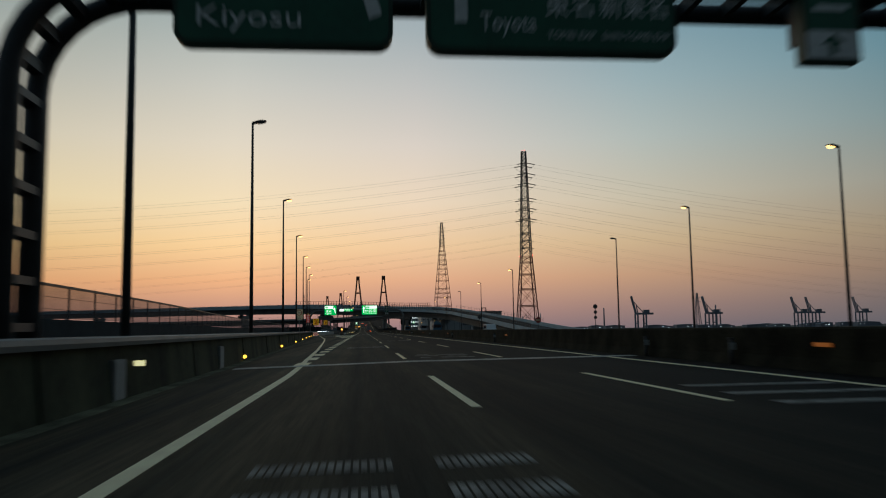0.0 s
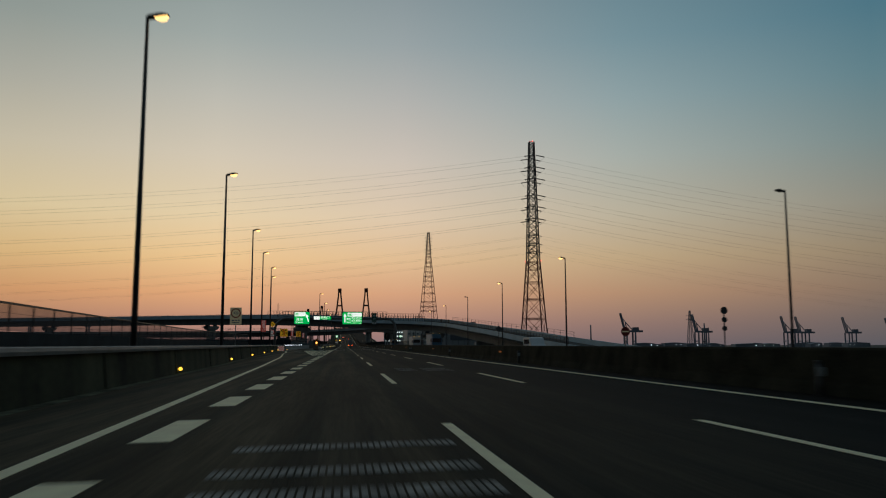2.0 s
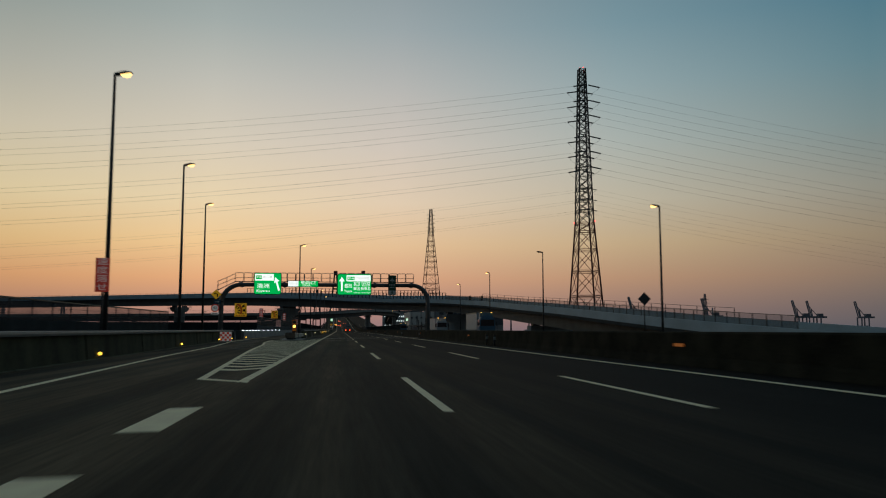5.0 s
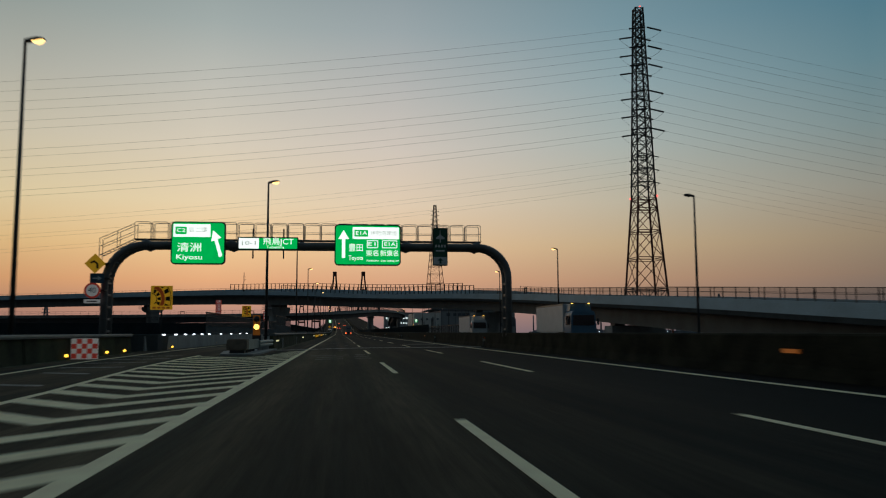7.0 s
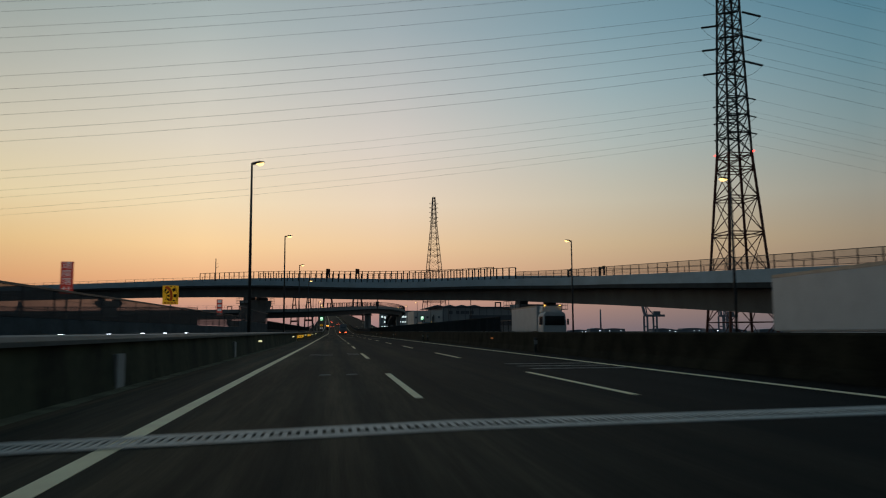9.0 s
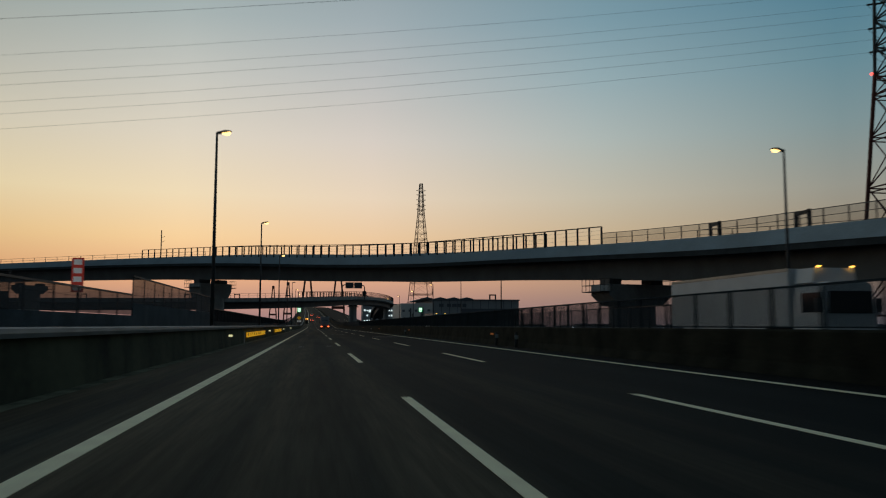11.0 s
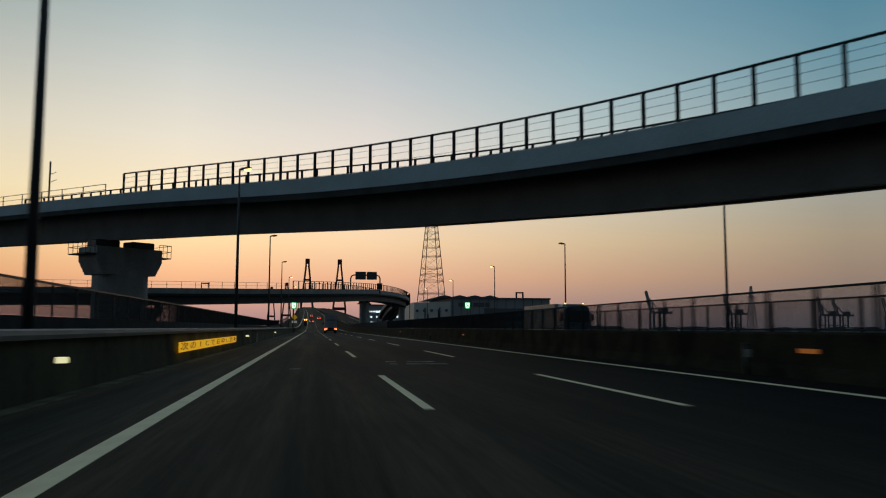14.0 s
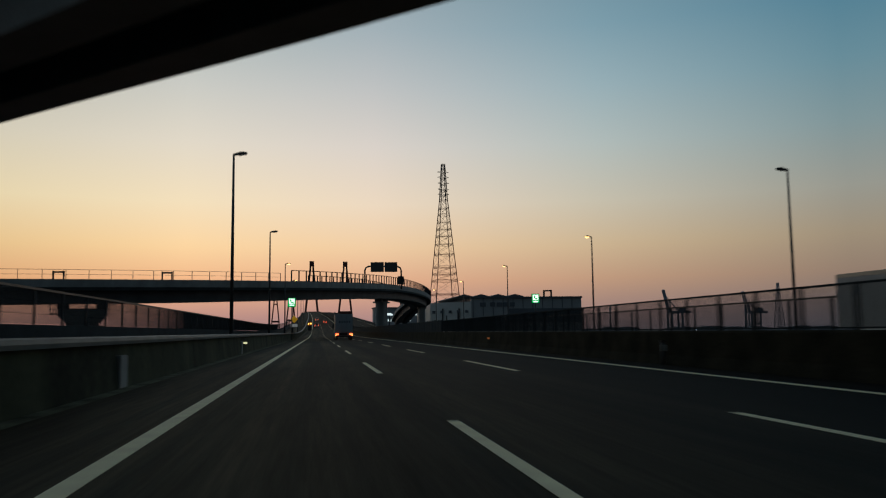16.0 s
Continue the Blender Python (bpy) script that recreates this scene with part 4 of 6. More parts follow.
def exit_sign(x0, x1, z0, z1, y, lit=True):
    gm, wm = (SIGN_GREEN, SIGN_WHITE) if lit else (SIGN_GREEN_OFF, SIGN_WHITE_OFF)
    s = panel_sign("direction_sign", ("glowing green" if lit else "unlit dark green") + " exit direction sign with white slanting arrow", x0, x1, z0, z1, y, gm)
    w, h = x1 - x0, z1 - z0
    part("name_field", plate(bmesh.new(), [(-.46 * w, .14 * h), (.22 * w, .14 * h), (.22 * w, .44 * h), (-.46 * w, .44 * h)], -.02, -.013), wm, s, "white name field")
    part("route_shield", shift_plate(rounded(.21 * w, .18 * h, .06), -.32 * w, .29 * h, -.028, -.021), gm, s)
    writing("C2", .34, -.32 * w, -.034, .29 * h, wm, s, width=.15 * w)
    writing("名二環", .34, -.01 * w, -.026, .30 * h, PRINT_FADED if lit else gm, s, width=.34 * w)
    writing("清洲", .62, -.16 * w, YF, -.12 * h, wm, s, width=.44 * w)
    writing("Kiyosu", .46, -.16 * w, YF, -.335 * h, wm, s, width=.47 * w)
    arrow([(.45 * w, -.30 * h), (.39 * w, -.33 * h), (.30 * w, .06 * h), (.24 * w, .04 * h), (.27 * w, .30 * h), (.42 * w, .13 * h), (.355 * w, .09 * h)], s, wm, "white slanting arrow")
    return s


def shift_plate(pts, dx, dz, y0, y1):
    return plate(bmesh.new(), [(x + dx, z + dz) for x, z in pts], y0, y1)


def through_sign(x0, x1, z0, z1, y, lit=True):
    gm, wm = (SIGN_GREEN, SIGN_WHITE) if lit else (SIGN_GREEN_OFF, SIGN_WHITE_OFF)
    s = panel_sign("direction_sign", ("glowing green" if lit else "unlit dark green") + " straight-on direction sign with route numbers", x0, x1, z0, z1, y, gm)
    w, h = x1 - x0, z1 - z0
    part("name_field", shift_plate(rounded(.70 * w, .29 * h, .05), .12 * w, .29 * h, -.02, -.013), wm, s, "white name field")
    part("route_shield", shift_plate(rounded(.21 * w, .17 * h, .06), -.10 * w, .285 * h, -.028, -.021), gm, s)
    writing("E1A", .34, -.10 * w, -.034, .285 * h, wm, s, width=.17 * w)
    writing("伊勢湾岸道", .34, .24 * w, -.026, .285 * h, PRINT_FADED if lit else gm, s, width=.40 * w)
    arrow([(-.39 * w, -.32 * h), (-.34 * w, -.32 * h), (-.34 * w, .14 * h), (-.285 * w, .14 * h), (-.365 * w, .36 * h), (-.445 * w, .14 * h), (-.39 * w, .14 * h)], s, wm, "white upward arrow")
    writing("豊田", .54, -.18 * w, YF, -.08 * h, wm, s, width=.21 * w)
    writing("Toyota", .42, -.18 * w, YF, -.32 * h, wm, s, width=.22 * w)
    for cx, code, ja, en, ww in ((.07, "E1", "東名", "TOMEI EXP", .19), (.33, "E1A", "新東名", "SHIN-TOMEI EXP", .27)):
        part("route_shield", shift_plate(rounded((.17 if code == "E1" else .23) * w, .19 * h, .06), cx * w, .02 * h, -.02, -.013), wm, s)
        part("route_shield_field", shift_plate(rounded((.15 if code == "E1" else .21) * w, .155 * h, .05), cx * w, .02 * h, -.028, -.021), gm, s)
        writing(code, .32, cx * w, -.034, .02 * h, wm, s, width=(.11 if code == "E1" else .17) * w)
        writing(ja, .42, cx * w, YF, -.21 * h, wm, s, width=ww * w)
        writing(en, .16, cx * w, YF, -.39 * h, wm, s, width=ww * w)
    return s


def airport_sign(x0, x1, z0, z1, y):
    s = panel_sign("airport_sign", "unlit green airport direction sign with plane and arrow", x0, x1, z0, z1, y, SIGN_GREEN_OFF, r=.05)
    w, h = x1 - x0, z1 - z0
    arrow([(-.03, .10 * h), (.03, .10 * h), (.04, .2 * h), (.3 * w, .2 * h), (.3 * w, .235 * h), (.04, .31 * h), (.0, .43 * h), (-.04, .31 * h), (-.3 * w, .235 * h), (-.3 * w, .2 * h), (-.04, .2 * h)], s, SIGN_WHITE_OFF, "white aeroplane shape")
    bars(s, [(-.35 * w + .2 * w * i, -.22 * w + .2 * w * i, -.02 * h, .05 * h) for i in range(4)] + [(-.3 * w, .3 * w, -.13 * h, -.09 * h)], SIGN_WHITE_OFF)
    part("arrow_field", shift_plate([(-.46 * w, -.1 * h), (.46 * w, -.1 * h), (.46 * w, .1 * h), (-.46 * w, .1 * h)], 0, -.375 * h, -.02, -.013), SIGN_WHITE_OFF, s, "white lower field")
    arrow([(-.06, -.45 * h), (.06, -.45 * h), (.06, -.37 * h), (.19, -.37 * h), (0, -.30 * h), (-.19, -.37 * h), (-.06, -.37 * h)], s, SIGN_GREEN_OFF, "green arrow")
    for o in s.children:
        if o.name.startswith("arrow") and o.data.materials[0] == SIGN_GREEN_OFF:
            o.location.y -= .012
    return s


gantry("bent grey pipe sign gantry with walkway over the exit", -14.3, 11.15, 228.6, 6.66, 2.4, .22, (-12.7, 9.4), twin=1.12, collars=(-11.9, -6.7, 4.43, 9.05))
ladder = thing("access_ladder", "sloping railed ladder at the gantry's bend", "ladder")
for yy in (228.25, 228.95):
    part("stringer", tubes((((-12.7, yy, 7.0), (-14.7, yy, 6.0)), .03), (((-12.7, yy, 8.0), (-14.75, yy, 7.05)), .022), (((-12.7, yy, 7.5), (-14.75, yy, 6.55)), .018), (((-14.75, yy, 5.6), (-14.75, yy, 7.05)), .025), (((-13.7, yy, 6.5), (-13.7, yy, 7.55)), .02), n=5), GALV, ladder)
for i in range(9):
    part("rung", tubes((((-12.8 - .23 * i, 228.25, 6.95 - .115 * i), (-12.8 - .23 * i, 228.95, 6.95 - .115 * i)), .02), n=5), GALV, ladder)
exit_sign(-10.32, -7.02, 5.4, 8.08, 227.6)
through_sign(-.22, 4.02, 5.38, 8.02, 227.6)
airport_sign(6.1, 7.06, 5.4, 7.86, 227.6)
s = panel_sign("junction_sign", "narrow glowing sign naming the junction", -6.25, -2.5, 6.34, 7.15, 227.6, SIGN_GREEN, r=.08)
part("number_field", shift_plate([(-.62, -.33), (.62, -.33), (.62, .33), (-.62, .33)], -1.2, 0, -.02, -.013), SIGN_WHITE, s, "white junction number field")
writing("10-1", .42, -1.2, -.026, 0, PRINT_FADED, s, width=.85)
writing("飛鳥JCT", .5, .62, YF, .1, SIGN_WHITE, s, width=1.9)
writing("Tobishima", .24, .45, YF, -.24, SIGN_WHITE, s, width=1.1)
for q in (-.95, .95):
    part("hanger", boxes((q - .04, q + .04, .05, .2, -.95, .95), bevel=.01), STEEL, s)

# backlit darkness put into the colour: STEEL here where the other gantry has PIPE
gantry("dark pipe sign gantry over the lanes", -5.45, 12.2, 20.2, 6.92, 1.75, .2, (-3, 10), twin=1.1, rails=False, paint=STEEL)
exit_sign(-2.85, .56, 5.6, 8.3, 19.2, lit=False)
through_sign(1.1, 5.24, 5.56, 8.25, 19.2, lit=False)
airport_sign(7.45, 8.45, 5.5, 7.9, 19.2)

g = thing("warning_sign", "yellow diamond bend warning sign on the gantry leg", "road sign", pose(-14.75, 227.5, 5.4))
part("plate", plate(bmesh.new(), [(0, -.62), (.62, 0), (0, .62), (-.62, 0)], -.03, 0), YELLOW, g)
part("symbol", plate(bmesh.new(), [(.1, -.3), (.22, -.3), (.2, 0), (-.05, .2), (-.3, .1), (-.24, 0), (-.05, .08), (.08, -.04)], -.042, -.034), BLACK, g)
part("bracket", boxes((.05, .75, .0, .55, -.05, .05)), STEEL, g)
g = thing("arrow_sign", "small blue arrow plate on the gantry leg", "road sign", pose(-14.6, 227.5, 4.5))
part("plate", boxes((-.42, .42, -.03, 0, -.3, .3), bevel=.012), BLUE, g)
part("symbol", plate(bmesh.new(), [(-.25, -.04), (.05, -.04), (.05, -.14), (.28, 0), (.05, .14), (.05, .04), (-.25, .04)], -.042, -.034), SIGN_WHITE_OFF, g)
part("bracket", boxes((.05, .75, .0, .55, -.05, .05)), STEEL, g)


def speed_disc(g, z, r, mats=(RED, WHITE), y=-.03):
    part("ring", disc(bmesh.new(), r, .03, pose(0, y, z, 90), 36), mats[0], g, "red ring")
    part("field", disc(bmesh.new(), r * .76, .012, pose(0, y - .022, z, 90), 36), mats[1], g)
    writing("40", r * 1.0, 0, y - .034, z, BLUE, g, width=r * .95)


g = thing("speed_sign", "round red-rimmed speed sign with plate below", "road sign", pose(-14.85, 227.5, 3.75))
speed_disc(g, 0, .48)
part("plate", boxes((-.48, .48, -.04, -.01, -.78, -.54), bevel=.01), WHITE, g)
part("print_bar", boxes((-.3, .3, -.052, -.044, -.69, -.63)), BLACK, g)
part("bracket", boxes((.05, .75, .0, .55, -.05, .05)), STEEL, g)

# ---- roadside signs ----
g = thing("speed_sign", "tall white speed limit board on a pole beside the ramp", "road sign", pose(-9.35, 128.1, 0))
part("pole", tubes((((0, .1, -.12), (0, .1, 4.3)), .045)), GALV, g, smooth=True)
part("plate", boxes((-.5, .5, -.01, .03, 2.92, 4.42), bevel=.01), BOARD_LIT, g, "pale board")
speed_disc(g, 3.92, .43, (RED_DULL, BOARD_LIT), y=-.03)
for x0, x1, z0, z1 in ((-.34, -.12, 3.22, 3.34), (-.02, .12, 3.22, 3.34), (.2, .36, 3.22, 3.34), (-.32, .32, 3.04, 3.12)):
    part("print_bar", boxes((x0, x1, -.03, -.014, z0, z1)), BLUE, g)


def red_sign(x, y, z0, z1, w, lines, pole_z=-.12, label="upright red and white slow-down sign beside the ramp"):
    g = thing("slow_sign", label, "road sign", pose(x, y, 0), group="slow-down signs")
    part("pole", tubes((((0, .1, pole_z), (0, .1, z1)), .05)), STEEL, g, smooth=True)
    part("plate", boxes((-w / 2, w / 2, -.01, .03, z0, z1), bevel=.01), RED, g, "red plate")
    h = (z1 - z0) / 4
    if lines:
        for i, ch in enumerate(lines):
            writing(ch, h * .95, 0, -.02, z1 - h * (i + .5), WHITE, g, width=w * .78)
    else:
        for i in range(4):
            part("print_bar", boxes((-w * .34, w * .34, -.022, -.014, z1 - h * (i + .82), z1 - h * (i + .2))), WHITE, g)


red_sign(-10.55, 165.5, 2.85, 4.4, .62, "速度落せ")
red_sign(-13.2, 267.8, 3.1, 4.75, .62, "速度落せ")
red_sign(-13.0, 322, 3.0, 4.95, .66, "")


def curve_sign(x0, x1, z0, z1, y):
    g = thing("curve_sign", "square yellow bend warning board with dotted black arc", "road sign", pose((x0 + x1) / 2, y, 0), group="bend warning boards")
    w, h, cz = x1 - x0, z1 - z0, (z0 + z1) / 2
    part("pole", tubes((((0, .12, -.12), (0, .12, z1 - .2)), .06)), STEEL, g, smooth=True)
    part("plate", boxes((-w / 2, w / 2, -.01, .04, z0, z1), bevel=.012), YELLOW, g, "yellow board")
    cx, cc = -.45 * w, z0 + .44 * h

    def arc(r0, r1, a0, a1, y0, y1, n=5):
        t = [radians(q) for q in np.linspace(a0, a1, n)]
        pts = [(cx + r0 * w * math.cos(q), cc + r0 * h * math.sin(q)) for q in t] + [(cx + r1 * w * math.cos(q), cc + r1 * h * math.sin(q)) for q in t[::-1]]
        return plate(bmesh.new(), [(min(max(x, -.46 * w), .46 * w), min(max(z, z0 + .17 * h), z1 - .04 * h)) for x, z in pts], y0, y1)

    part("orange_band", arc(.44, .60, -42, 78, -.020, -.012, 14), REDORANGE, g, "red-orange bend arc")
    part("outline", arc(.87, .90, -32, 62, -.020, -.012, 14), BLACK, g)
    part("outline", arc(.22, .25, -60, 88, -.020, -.012, 10), BLACK, g)
    for k in range(4):
        part("black_check", arc(.64, .84, -30 + 25 * k, -17 + 25 * k, -.024, -.014, 3), BLACK, g)
        part("black_check", arc(.27, .42, -38 + 32 * k, -20 + 32 * k, -.024, -.014, 3), BLACK, g)
    for i in range(4):
        part("print_bar", boxes((-.40 * w + .21 * w * i, -.25 * w + .21 * w * i, -.024, -.014, z0 + .04 * h, z0 + .12 * h)), ORANGE, g)


curve_sign(-14.0, -12.4, 2.9, 4.7, 239)
curve_sign(-13.6, -12.35, 3.4, 4.95, 293)

g = thing("checker_board", "red and white checkered board at the wall's end", "marker board", pose(-12.1, 217.2, -.1))
part("plate", boxes((-.62, .62, -.01, .04, .0, 1.0), bevel=.01), WHITE, g, "white board")
bm = bmesh.new()
for i in range(5):
    for j in range(4):
        if (i + j) % 2 == 0:
            box(bm, -.6 + .24 * i, -.36 + .24 * i, -.02, -.012, .04 + .235 * j, .275 + .235 * j)
part("checks", bm, RED, g, "red checks")
for y in (237.6, 241.8, 245.6, 249.4, 253.4, 257.5, 265, 273, 281, 288, 296):
    d = thing("led_marker", "small white light on top of the ramp's pale wall", "marker light", pose(outer_wall(y) + .1, y, .90 if y < 275 else .935), group="ramp marker lights")
    part("housing", boxes((-.03, .03, -.03, .03, 0, .07), (-.13, .13, -.07, .07, .07, .17), bevel=.008), STEEL, d)
    part("lens", boxes((-.12, .12, -.10, -.072, .075, .165), bevel=.01), LED, d)

# crash cushion at the nose, on its kerbed island, with a flashing beacon
isl = [(-6.3, 221.2), (-4.5, 221.2), (-4.32, 223.5), (-4.3, 235.4), (-6.9, 235.4), (-7.05, 228)]
island = tagged(part("kerb_island", flat(bmesh.new(), isl, -.11, -.01), CONCRETE), "low pale concrete kerbed island at the exit nose", "traffic island", kind="structure")
c = thing("crash_cushion", "weathered beige and steel crash cushion at the exit nose", "crash cushion", pose(-5.45, 222.3, -.01))
part("nose", boxes((-.65, .45, 0, 1.1, .17, .79), bevel=.06), BEIGE, c, "weathered beige nose box")
part("nose_foot", boxes((-.5, .3, .15, 1.0, 0, .17), bevel=.02), STEEL, c)
for i in range(3):
    y = 1.14 + i * 1.85
    for k, (q, t) in enumerate(((-.62, 1), (.42, -1))):
        rows = [(.20 + .19 * n, .20 + .19 * n + .15) for n in range(3)]
        part("fender_panel", boxes(*[(q - .05, q + .05, y, y + 1.93 - .02 * k, u, v) for u, v in rows], (q - .02, q + .02, y + .01, y + 1.9, .18, .76), bevel=.012), FENDER, c, "ribbed steel fender panel")
    part("diaphragm", boxes((-.55, .36, y + .3, y + .42, .0, .74), bevel=.02), STEEL, c)
for i in range(2):
    part("rear_beam", tubes((((.5, 6.65, .34 + .22 * i), (.66, 9.5, .34 + .22 * i), (.8, 12.9, .34 + .22 * i)), .1), n=8), FENDER, c, "curved steel guard beam")
    part("rear_beam", tubes((((-.62, 6.65, .34 + .22 * i), (-.8, 9.5, .34 + .22 * i), (-.95, 12.9, .34 + .22 * i)), .1), n=8), FENDER, c, "curved steel guard beam")
for i in range(6):
    y = 6.9 + i * 1.1
    part("beam_post", boxes((.36 + .026 * i, .48 + .026 * i, y, y + .18, 0, .6), bevel=.01), CONCRETE, c, "pale guard beam post")
b = thing("amber_lamp_board", "orange warning beacon with two lamps, the lower one lit", "beacon", pose(-5.8, 235.6, 0))
part("post", boxes((-.30, .30, .04, .5, -.01, 1.05), bevel=.03), STEEL, b)
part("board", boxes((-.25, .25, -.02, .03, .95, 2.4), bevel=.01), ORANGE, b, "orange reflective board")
for z, m, name in ((1.55, AMBER, "lit amber lens"), (2.1, GLASS, "dark lens")):
    h = part("lamp_head", disc(bmesh.new(), .23, .1, pose(0, -.07, z, 90)), STEEL, b)
    bm = bmesh.new()
    bmesh.ops.create_uvsphere(bm, u_segments=16, v_segments=10, radius=.2, matrix=pose(0, -.12, z) @ Matrix.Diagonal((1, .5, 1, 1)))
    part("lens", bm, m, h, name, smooth=True)

# yellow text boards on the main wall
def wall_board(y0, y1, body):
    L = y1 - y0
    g = thing("wall_notice", "long yellow lettered notice strip on the barrier wall", "notice board", pose(-4.40, y0, 0), group="wall notices")
    part("board", boxes((-.02, .02, 0, L, .27, .62), bevel=.008), YELLOW_BRIGHT, g, "yellow board")
    n = len(body)
    for i, ch in enumerate(body):
        me = text_mesh(ch, .36)
        me.transform(Matrix.Diagonal((L / n * .80 / .33, 1, .85, 1)))
        me.transform(Matrix.Rotation(radians(90), 4, "Z"))
        me.materials.append(BLACK)
        o = new("writing", me)
        o.parent = g
        o.matrix_basis = pose(.024, L * (i + .5) / n, .445)


wall_board(332.7, 354.9, "進行方向を間違えたら")
wall_board(376, 396.7, "次のICでお申し出を")

# emergency telephone signs
for x, y, z in ((-3.9, 521, 5.9), (31.9, 512, 5.9)):
    g = thing("telephone_sign", "lit green emergency telephone sign on a pole", "road sign", pose(x, y, 0), group="telephone signs")
    part("pole", tubes((((0, .2, 0), (0, .2, z)), .07)), STEEL, g, smooth=True)
    part("case", boxes((-.6, .6, 0, .16, z - .85, z + .55), bevel=.03), SIGN_RIM, g)
    part("face", boxes((-.54, .54, -.014, -.003, z - .8, z + .5)), SIGN_GREEN, g)
    part("field", boxes((-.42, .42, -.024, -.015, z - .38, z + .40)), SIGN_WHITE, g, "white square field")
    part("symbol", plate(bmesh.new(), [(-.22, z + .30), (-.04, z + .26), (-.02, z + .12), (-.10, z + .06), (-.02, z - .10), (.10, z - .14), (.18, z - .06), (.30, z - .14), (.28, z - .28), (.08, z - .31), (-.16, z - .16), (-.28, z + .12)], -.034, -.026), SIGN_GREEN, g, "green handset shape")
    part("plate", boxes((-.34, .34, -.026, -.016, z - .70, z - .52)), SIGN_WHITE, g)
g = thing("wind_sign", "yellow diamond warning sign with white plate", "road sign", pose(-4.3, 548, 0))
part("pole", tubes((((0, .1, 0), (0, .1, 4.4)), .06)), STEEL, g, smooth=True)
part("plate", plate(bmesh.new(), [(0, 2.9), (.7, 3.6), (0, 4.3), (-.7, 3.6)], -.03, 0), YELLOW, g)
part("lower_plate", boxes((-.62, .62, -.03, 0, 2.2, 2.75), bevel=.01), WHITE, g)

# signs of the opposite side
g = thing("no_entry_sign", "round red no-entry sign facing the wrong way", "road sign", pose(27.3, 130.4, 0))
part("pole", tubes((((0, .08, .7), (0, .08, 2.8)), .04)), GALV, g, smooth=True)
part("disc", disc(bmesh.new(), .45, .03, pose(0, -.02, 2.34, 90), 36), RED_DULL, g, "red disc")
part("bar", boxes((-.33, .33, -.05, -.037, 2.28, 2.40)), BOARD_LIT, g)
g = thing("sign_pole", "pole with three dark round sign backs", "road sign", pose(35, 125.5, -7))
part("pole", tubes((((0, 0, 0), (0, 0, 11.5)), .06)), STEEL, g, smooth=True)
for z, r in ((11.2, .34), (10.35, .26), (9.55, .24)):
    part("disc", disc(bmesh.new(), r, .04, pose(0, -.08, z, 90), 30), WOOD_G, g, "dark sign back")
g = thing("diamond_sign", "dark back of a diamond warning sign", "road sign", pose(28.0, 198.6, 0))
part("pole", tubes((((0, .05, .8), (0, .05, 4.4)), .05)), STEEL, g, smooth=True)
part("plate", plate(bmesh.new(), [(0, 3.28), (.62, 3.9), (0, 4.52), (-.62, 3.9)], -.03, 0), WOOD_G, g)


# ---- street lamps ----
def street_lamp(x, y, h, arm, lit, base=-.0):
    """Tapered pole with one lantern; arm: 1 when it reaches to the right."""
    s = thing("street_lamp", "tall tapered steel lamp post, " + ("lantern lit warm yellow" if lit else "lantern dark"), "street lamp", pose(x + road_x(y), y, road_z(y) + base), group="street lamps")
    foot = -7.3 if x > 27.3 else -1.0
    part("pole", tube(bmesh.new(), [(0, 0, foot), (0, 0, h * .5), (0, 0, h)], .13, 10, .065), STEEL, s, smooth=True)
    part("base_flange", disc(bmesh.new(), .24, .1, pose(0, 0, .95 if x < 27.3 else -6.9), 12), STEEL, s)
    bm = bmesh.new()
    plate(bm, [(0, h - .10), (arm * .25, h - .05), (arm * .82, h + .06), (arm * .84, h + .12), (arm * .5, h + .16), (arm * .2, h + .08), (0, h + .02)], -.15, .15)
    bmesh.ops.bevel(bm, geom=bm.edges[:], offset=.02, segments=1, affect="EDGES")
    part("lantern", bm, STEEL, s, "flat upward-tilted lantern housing")
    part("glass", plate(bmesh.new(), [(arm * .28, h - .044), (arm * .8, h + .056), (arm * .76, h - .01), (arm * .34, h - .09)], -.11, .11), SODIUM if lit else GLASS, s, "lit lamp glass" if lit else "dark lamp glass")
    if lit:
        bm = bmesh.new()
        bmesh.ops.create_uvsphere(bm, u_segments=12, v_segments=8, radius=.14, matrix=pose(arm * .56, 0, h - .05) @ Matrix.Diagonal((1.5, 1, .8, 1)))
        part("bulb", bm, SODIUM, s, "glowing bulb cover", smooth=True)


for x, y, h, lit in ((-5.8, 27.5, 14.2, 0), (-6.6, 56, 13.95, 0), (-7.7, 86.7, 14.1, 1), (-8.85, 116.7, 14.05, 1), (-10.1, 146.4, 13.95, 1), (-11.1, 168.2, 13.85, 1), (-12.0, 191, 13.9, 1), (-13.9, 213, 14.2, 1),
                     (-5.3, 237.5, 12.5, 1), (-5.3, 279.6, 12.5, 1), (-5.55, 322, 12.5, 1), (-5.58, 364.7, 12.5, 1), (-5.2, 405, 12.3, 1), (-5.2, 447, 12.25, 0), (-5.2, 486, 12.2, 0), (-5.2, 528, 12.2, 1), (-5.2, 570, 12.2, 1), (-5.2, 612, 12.2, 1), (-5.2, 655, 12.2, 0), (-5.2, 700, 12.2, 1)):
    street_lamp(x, y, h, 1, lit)
